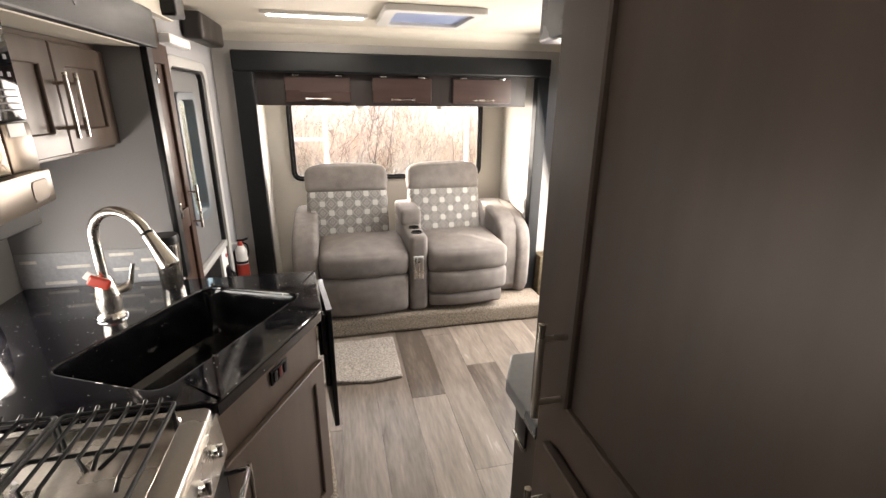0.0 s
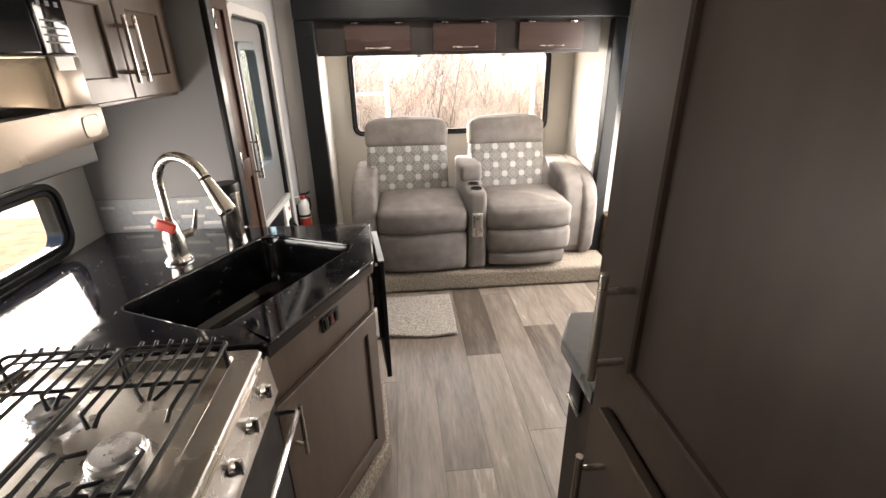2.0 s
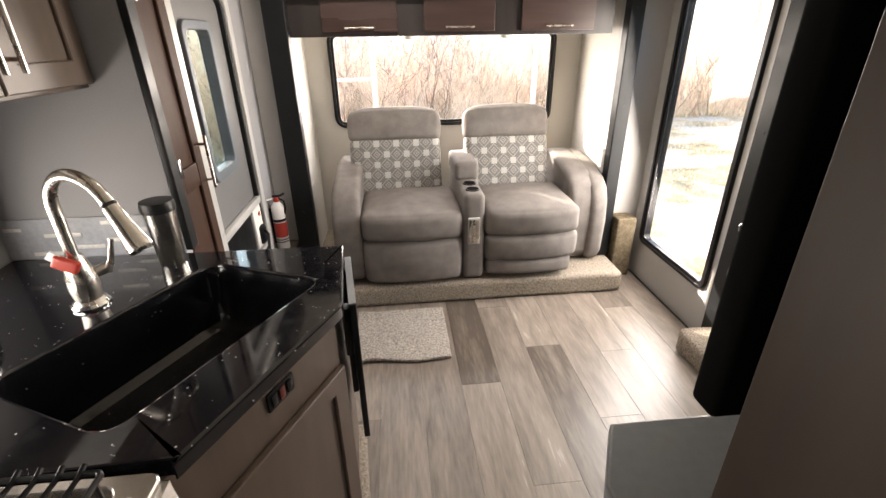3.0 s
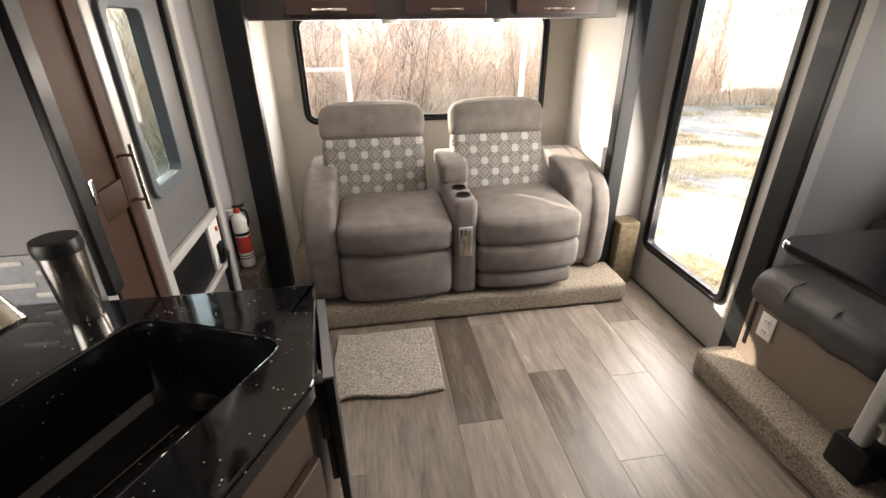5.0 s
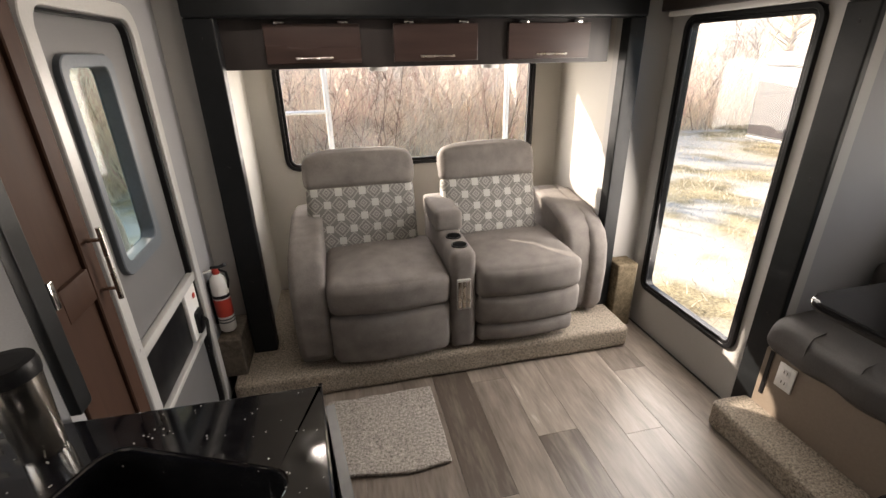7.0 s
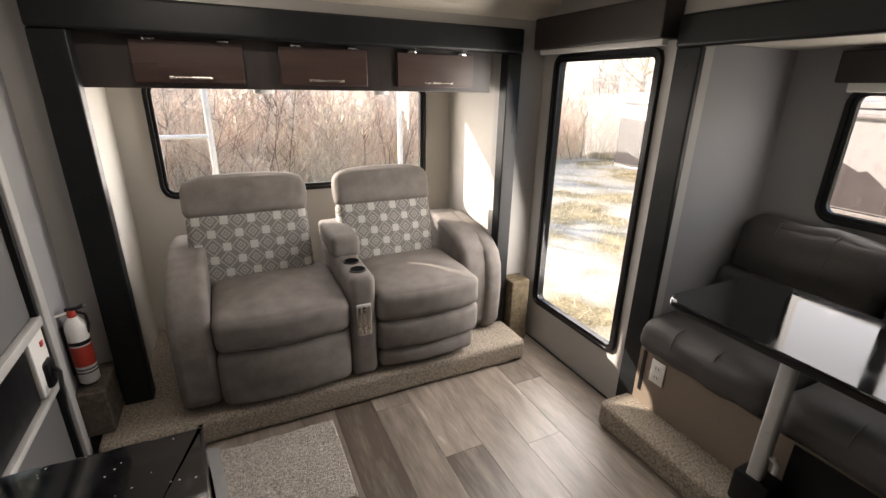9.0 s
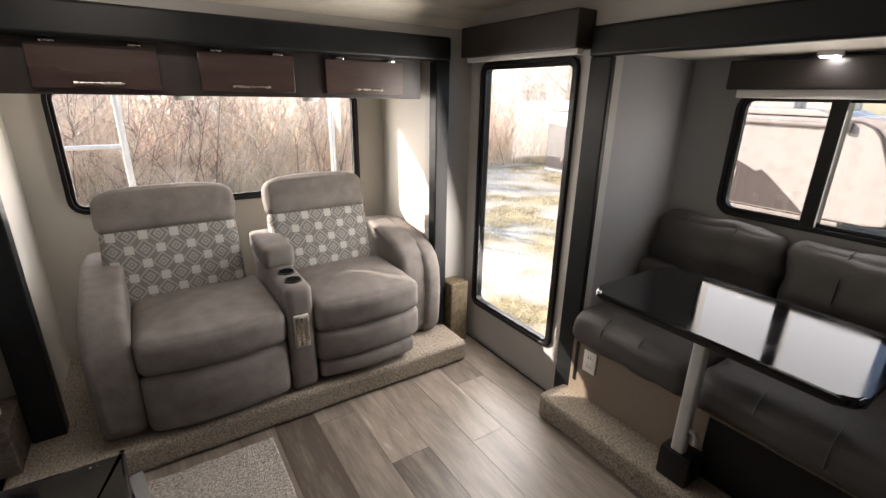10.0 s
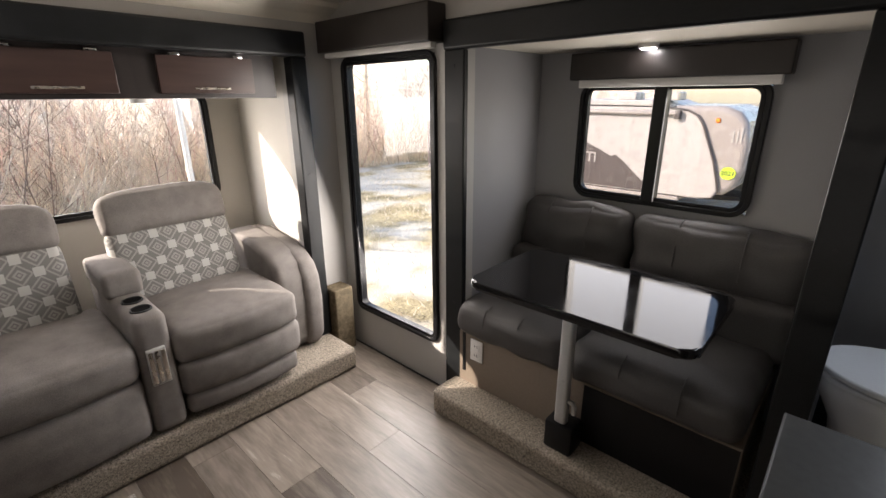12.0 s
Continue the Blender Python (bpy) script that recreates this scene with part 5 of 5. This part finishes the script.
thicket("thicket", stems(1000, belt, 3.4, 0.34, 0.011, 6), TWIG, "dense thicket of bare tan twigs")
thicket("thicket", stems(420, belt, 3.0, 0.34, 0.010, 6), TWIGRED, "reddish bare shrubs in the thicket")
TWIGDARK = material("dark_twig", (0.22, 0.155, 0.12), 0.9, vary=0.3, scale=0.5, fine=4, bump=0.0)
thicket("thicket", stems(320, belt, 3.2, 0.36, 0.011, 6), TWIGDARK, "dark brown bare shrubs in the thicket")
thicket("dry_grass", stems(5200, belt, 1.9, 0.42, 0.008, 0), DRY, "tall dry grass at the thicket's foot")


def tuft_area(r):
    return r.uniform(2.5, 13), r.uniform(3.5, 13)


thicket("dry_grass", stems(5200, tuft_area, 0.10, 0.7, 0.006, 0), DRY, "short dry grass tufts on the yard")
bank = bmesh.new()
prev = None
for i in range(41):
    a = -1.1 + 2.4 * i / 40
    ring_pts = []
    for d, z in ((15 + max(0, a) * 8, GZ - 0.05), (24 + max(0, a) * 8, GZ + 2.6), (40 + max(0, a) * 8, GZ + 5.5)):
        ring_pts.append(bank.verts.new((0.6 + d * math.sin(a), 3 + d * math.cos(a), z + 0.3 * math.sin(i * 1.7))))
    if prev:
        for k in range(2):
            bank.faces.new((prev[k], ring_pts[k], ring_pts[k + 1], prev[k + 1]))
    prev = ring_pts
setting("bank", bank, material("scrub_bank", (0.78, 0.66, 0.50), 0.95, vary=0.4, scale=1.2, fine=9, bump=0.5, spec=0.1), "tan scrub-covered bank beyond the yard", "ground")


def tree(x, y, h):
    ob = thing("tree", (x, y, GZ), "tall bare tree behind the thicket", "tree", "bare trees")
    part("trunk", tube([(x, y, GZ), (x + 0.1, y, GZ + h * 0.5), (x, y, GZ + h)], [0.13, 0.09, 0.03], 8), TWIG, ob)
    r2 = random.Random(int(x * 10))
    bm = bmesh.new()
    for k in range(46):
        z = GZ + h * r2.uniform(0.3, 0.97)
        a, ln = r2.uniform(0, 6.28), h * r2.uniform(0.1, 0.28)
        p = Vector((x, y, z))
        q = p + Vector((math.cos(a), math.sin(a), 0.7)) * ln * 0.6
        e = q + Vector((math.cos(a + 0.4), math.sin(a + 0.4), 1.0)) * ln * 0.4
        tube([p, q, e], [0.035, 0.02, 0.006], 3, bm)
    part("crown", bm, TWIG, ob, "bare spreading branches")


for x, y, h in ((2.2, 15.5, 7.5), (12.5, 17.0, 8.5), (15.0, 15.0, 7.0), (9.5, 19.0, 9.0), (-3.0, 15.0, 6.5)):
    tree(x, y, h)

# ladder behind the rear window
METAL = material("galvanised_white", (0.66, 0.66, 0.65), 0.4, 0.2, vary=0.06, bump=0.03)
lad = thing("ladder", (0.1, 5.0, GZ), "white metal ladder frame outside the rear window", "ladder")
for x in (0.105, 1.455):
    part("rail", tube([(x, 5.0, GZ), (x, 5.0, 2.0)], 0.020, 12), METAL, lad)
part("rung", tube([(-0.45, 5.0, 1.2), (0.105, 5.0, 1.2)], 0.014, 10), METAL, lad)
part("rail", tube([(-0.45, 5.0, GZ), (-0.45, 5.0, 2.0)], 0.020, 12), METAL, lad)

# neighbouring trailer
TRW = material("trailer_white", (0.36, 0.351, 0.338), 0.3, vary=0.03, bump=0.02)
TRG = material("trailer_grey_cap", (0.28, 0.26, 0.245), 0.25, vary=0.05, bump=0.02)
TRD = material("trailer_dark_graphic", (0.07, 0.06, 0.058), 0.4, vary=0.08, bump=0.0)
LIME = material("lime_sticker", (0.42, 0.62, 0.04), 0.5, vary=0.05, bump=0.0)
AMBER = material("amber_lens", (0.8, 0.22, 0.03), 0.3, vary=0.03, bump=0.0)
TX = 9.5
tr = thing("travel_trailer", (TX + 1.2, 6.5, GZ), "white travel trailer with dark mountain graphic, parked outside", "trailer")
side = [(10.5, -0.30), (3.56, -0.30), (3.35, -0.26), (3.27, -0.12), (3.42, 0.40), (3.60, 0.83), (3.70, 1.06), (3.80, 1.18), (3.96, 1.26), (4.3, 1.30), (10.5, 1.36)]
part("body", prism(side, "x", TX, TX + 2.3, 0.03, 2), TRW, tr)
cap = [(4.2, -0.24), (3.20, -0.20), (3.03, -0.05), (2.95, 0.25), (2.94, 0.75), (3.02, 1.08), (3.16, 1.24), (3.40, 1.33), (4.2, 1.34)]
part("front_cap", prism(cap, "x", TX + 0.04, TX + 2.26, 0.10, 4), TRG, tr, "glossy grey-beige moulded front cap")
part("edge_trim", tube([(TX - 0.01, y, z) for y, z in side[2:10]], 0.018, 6), TRD, tr)
part("awning", tube([(TX - 0.06, 4.15, 1.20), (TX - 0.06, 10.4, 1.26)], 0.04, 10), TRG, tr, "rolled awning")
part("awning_end", box(TX - 0.10, TX - 0.005, 4.06, 4.16, 1.10, 1.25, 0.015), TRD, tr)
part("roof", prism([(10.5, 1.361), (4.3, 1.321), (4.6, 1.43), (10.5, 1.48)], "x", TX + 0.05, TX + 2.2, 0.02), TRW, tr)
for y in (7.6, 5.3, 4.5):
    part("roof_vent", box(TX + 0.5, TX + 1.0, y - 0.2, y + 0.2, 1.42, 1.58, 0.03), TRW, tr)
peaks = [(10.5, -0.27), (4.40, -0.27), (4.65, -0.05), (5.0, 0.25), (5.18, 0.38), (5.28, 0.34), (5.5, 0.45), (5.9, 0.62), (6.5, 0.5), (10.5, 0.9)]
part("graphic", prism(peaks, "x", TX - 0.006, TX + 0.005), TRD, tr, "dark mountain graphic")
for y0, y1, z0, z1 in ((5.84, 5.87, 0.20, 0.40), (5.72, 5.75, 0.20, 0.40), (5.60, 5.63, 0.20, 0.40), (5.60, 5.87, 0.37, 0.40), (5.95, 5.98, 0.20, 0.40)):
    part("lettering", box(TX - 0.012, TX - 0.006, y0, y1, z0, z1), TRW, tr, "pale lettering strokes")
part("skirt_rail", box(TX - 0.02, TX + 2.2, 3.9, 10.5, -0.38, -0.31, 0.01), TRG, tr)
part("marker_light", cushion(TX + 0.01, TX + 0.08, 3.43, 3.50, 1.05, 1.13, 0.02, n=3), AMBER, tr, "amber marker light")
for dy, z0, z1 in ((3.20, 0.72, 0.92), (3.13, 0.72, 0.92), (3.07, 0.72, 0.98)):
    part("lettering", box(TX + 0.028, TX + 0.045, dy - 0.013, dy + 0.013, z0, z1), TRW, tr, "pale lettering strokes")
oval = [(3.17 + 0.12 * math.cos(a * math.pi / 12), 0.20 + 0.11 * math.sin(a * math.pi / 12)) for a in range(24)]
part("sticker", prism(oval, "x", TX + 0.02, TX + 0.042), LIME, tr, "lime-green oval year sticker")
txt = bpy.data.curves.new("year", "FONT")
txt.body, txt.size, txt.extrude, txt.align_x, txt.align_y = "2021", 0.11, 0.002, "CENTER", "CENTER"
tmp = bpy.data.objects.new("year", txt)
scene.collection.objects.link(tmp)
bpy.context.view_layer.update()
yr_me = bpy.data.meshes.new_from_object(tmp.evaluated_get(bpy.context.evaluated_depsgraph_get()))
bpy.data.objects.remove(tmp)
yr_me.transform(Matrix.Translation((TX + 0.016, 3.17, 0.20)) @ Matrix.Rotation(radians(-90), 4, "Z") @ Matrix.Rotation(radians(90), 4, "X"))
yr_me.materials.clear()
yr_me.materials.append(TRD)
yo = new("year_text", yr_me)
yo.parent = tr
yo.location = -origin(tr)
for y in (7.0, 7.9):
    wh = part("wheel", tube([(TX + 0.02, y, GZ + 0.33), (TX + 0.22, y, GZ + 0.33)], 0.33, 20), BLACK, tr)
    part("rim", tube([(TX + 0.01, y, GZ + 0.33), (TX + 0.05, y, GZ + 0.33)], 0.19, 16), TRG, wh)
part("jack", tube([(TX + 1.2, 2.9, GZ), (TX + 1.2, 2.9, -0.2)], 0.05, 10), BLACK, tr)
part("hitch", prism([(TX + 0.5, 4.0), (TX + 1.15, 2.4), (TX + 1.25, 2.4), (TX + 1.9, 4.0)], "z", -0.42, -0.34), BLACK, tr)
car = thing("pickup_truck", (TX + 5, 3.0, GZ), "white pickup truck parked beyond the trailer", "car")
part("body", cushion(TX + 3.6, TX + 5.6, 0.6, 6.0, GZ + 0.45, GZ + 1.15, 0.15), TRW, car)
part("cab", cushion(TX + 3.7, TX + 5.5, 2.2, 4.2, GZ + 1.1, GZ + 1.95, 0.25), TRD, car, "dark glazed cab")
for y in (1.6, 5.0):
    part("wheel", tube([(TX + 3.6, y, GZ + 0.36), (TX + 3.85, y, GZ + 0.36)], 0.36, 18), BLACK, car)

# ---- floor planks ----
PW, PL = 0.19, 1.22
shared = {}


def plank(x, y0, y1, tone):
    n = round(y1 - y0, 3)
    if n not in shared:
        shared[n] = finish("plank", box(0.0004, PW - 0.0004, 0.0004, n - 0.0004, -0.006, 0.0, 0.0006, 1), PLANK, False)
    ob = new("plank", shared[n])
    ob.parent = floor
    ob.location = (x, y0, 0)
    ob.color = (tone, tone, tone, 1)


OFF = {3: 2.876, 4: 1.94, 5: 2.674, 6: 2.112, 7: 2.922, 8: 2.40, 9: 1.62, 10: 3.24, 11: 2.75, 0: 2.2, 1: 1.4, 2: 2.5}
# how pale each plank in view is, beyond and before its joint
TONES = {(3, True): 0.5, (3, False): 0.55, (4, True): 0.45, (4, False): 0.75, (5, True): 0.02, (5, False): 0.7, (6, True): 0.62, (6, False): 0.6, (7, True): 0.72, (7, False): 0.12, (8, True): 0.6, (8, False): 0.55, (9, True): 0.7, (9, False): 0.5, (10, True): 0.3, (10, False): 0.72}
prng = random.Random(3)
for k in range(12):
    x = -0.44 + PW * k
    y = OFF[k] - 4 * PL
    while y < 3.7:
        a, b = max(y, -1.24), min(y + PL, 3.7)
        if b - a > 0.03:
            far = y > OFF[k] - 0.01
            plank(x, a, b, TONES.get((k, far), prng.uniform(0.2, 0.8)))
        y += PL
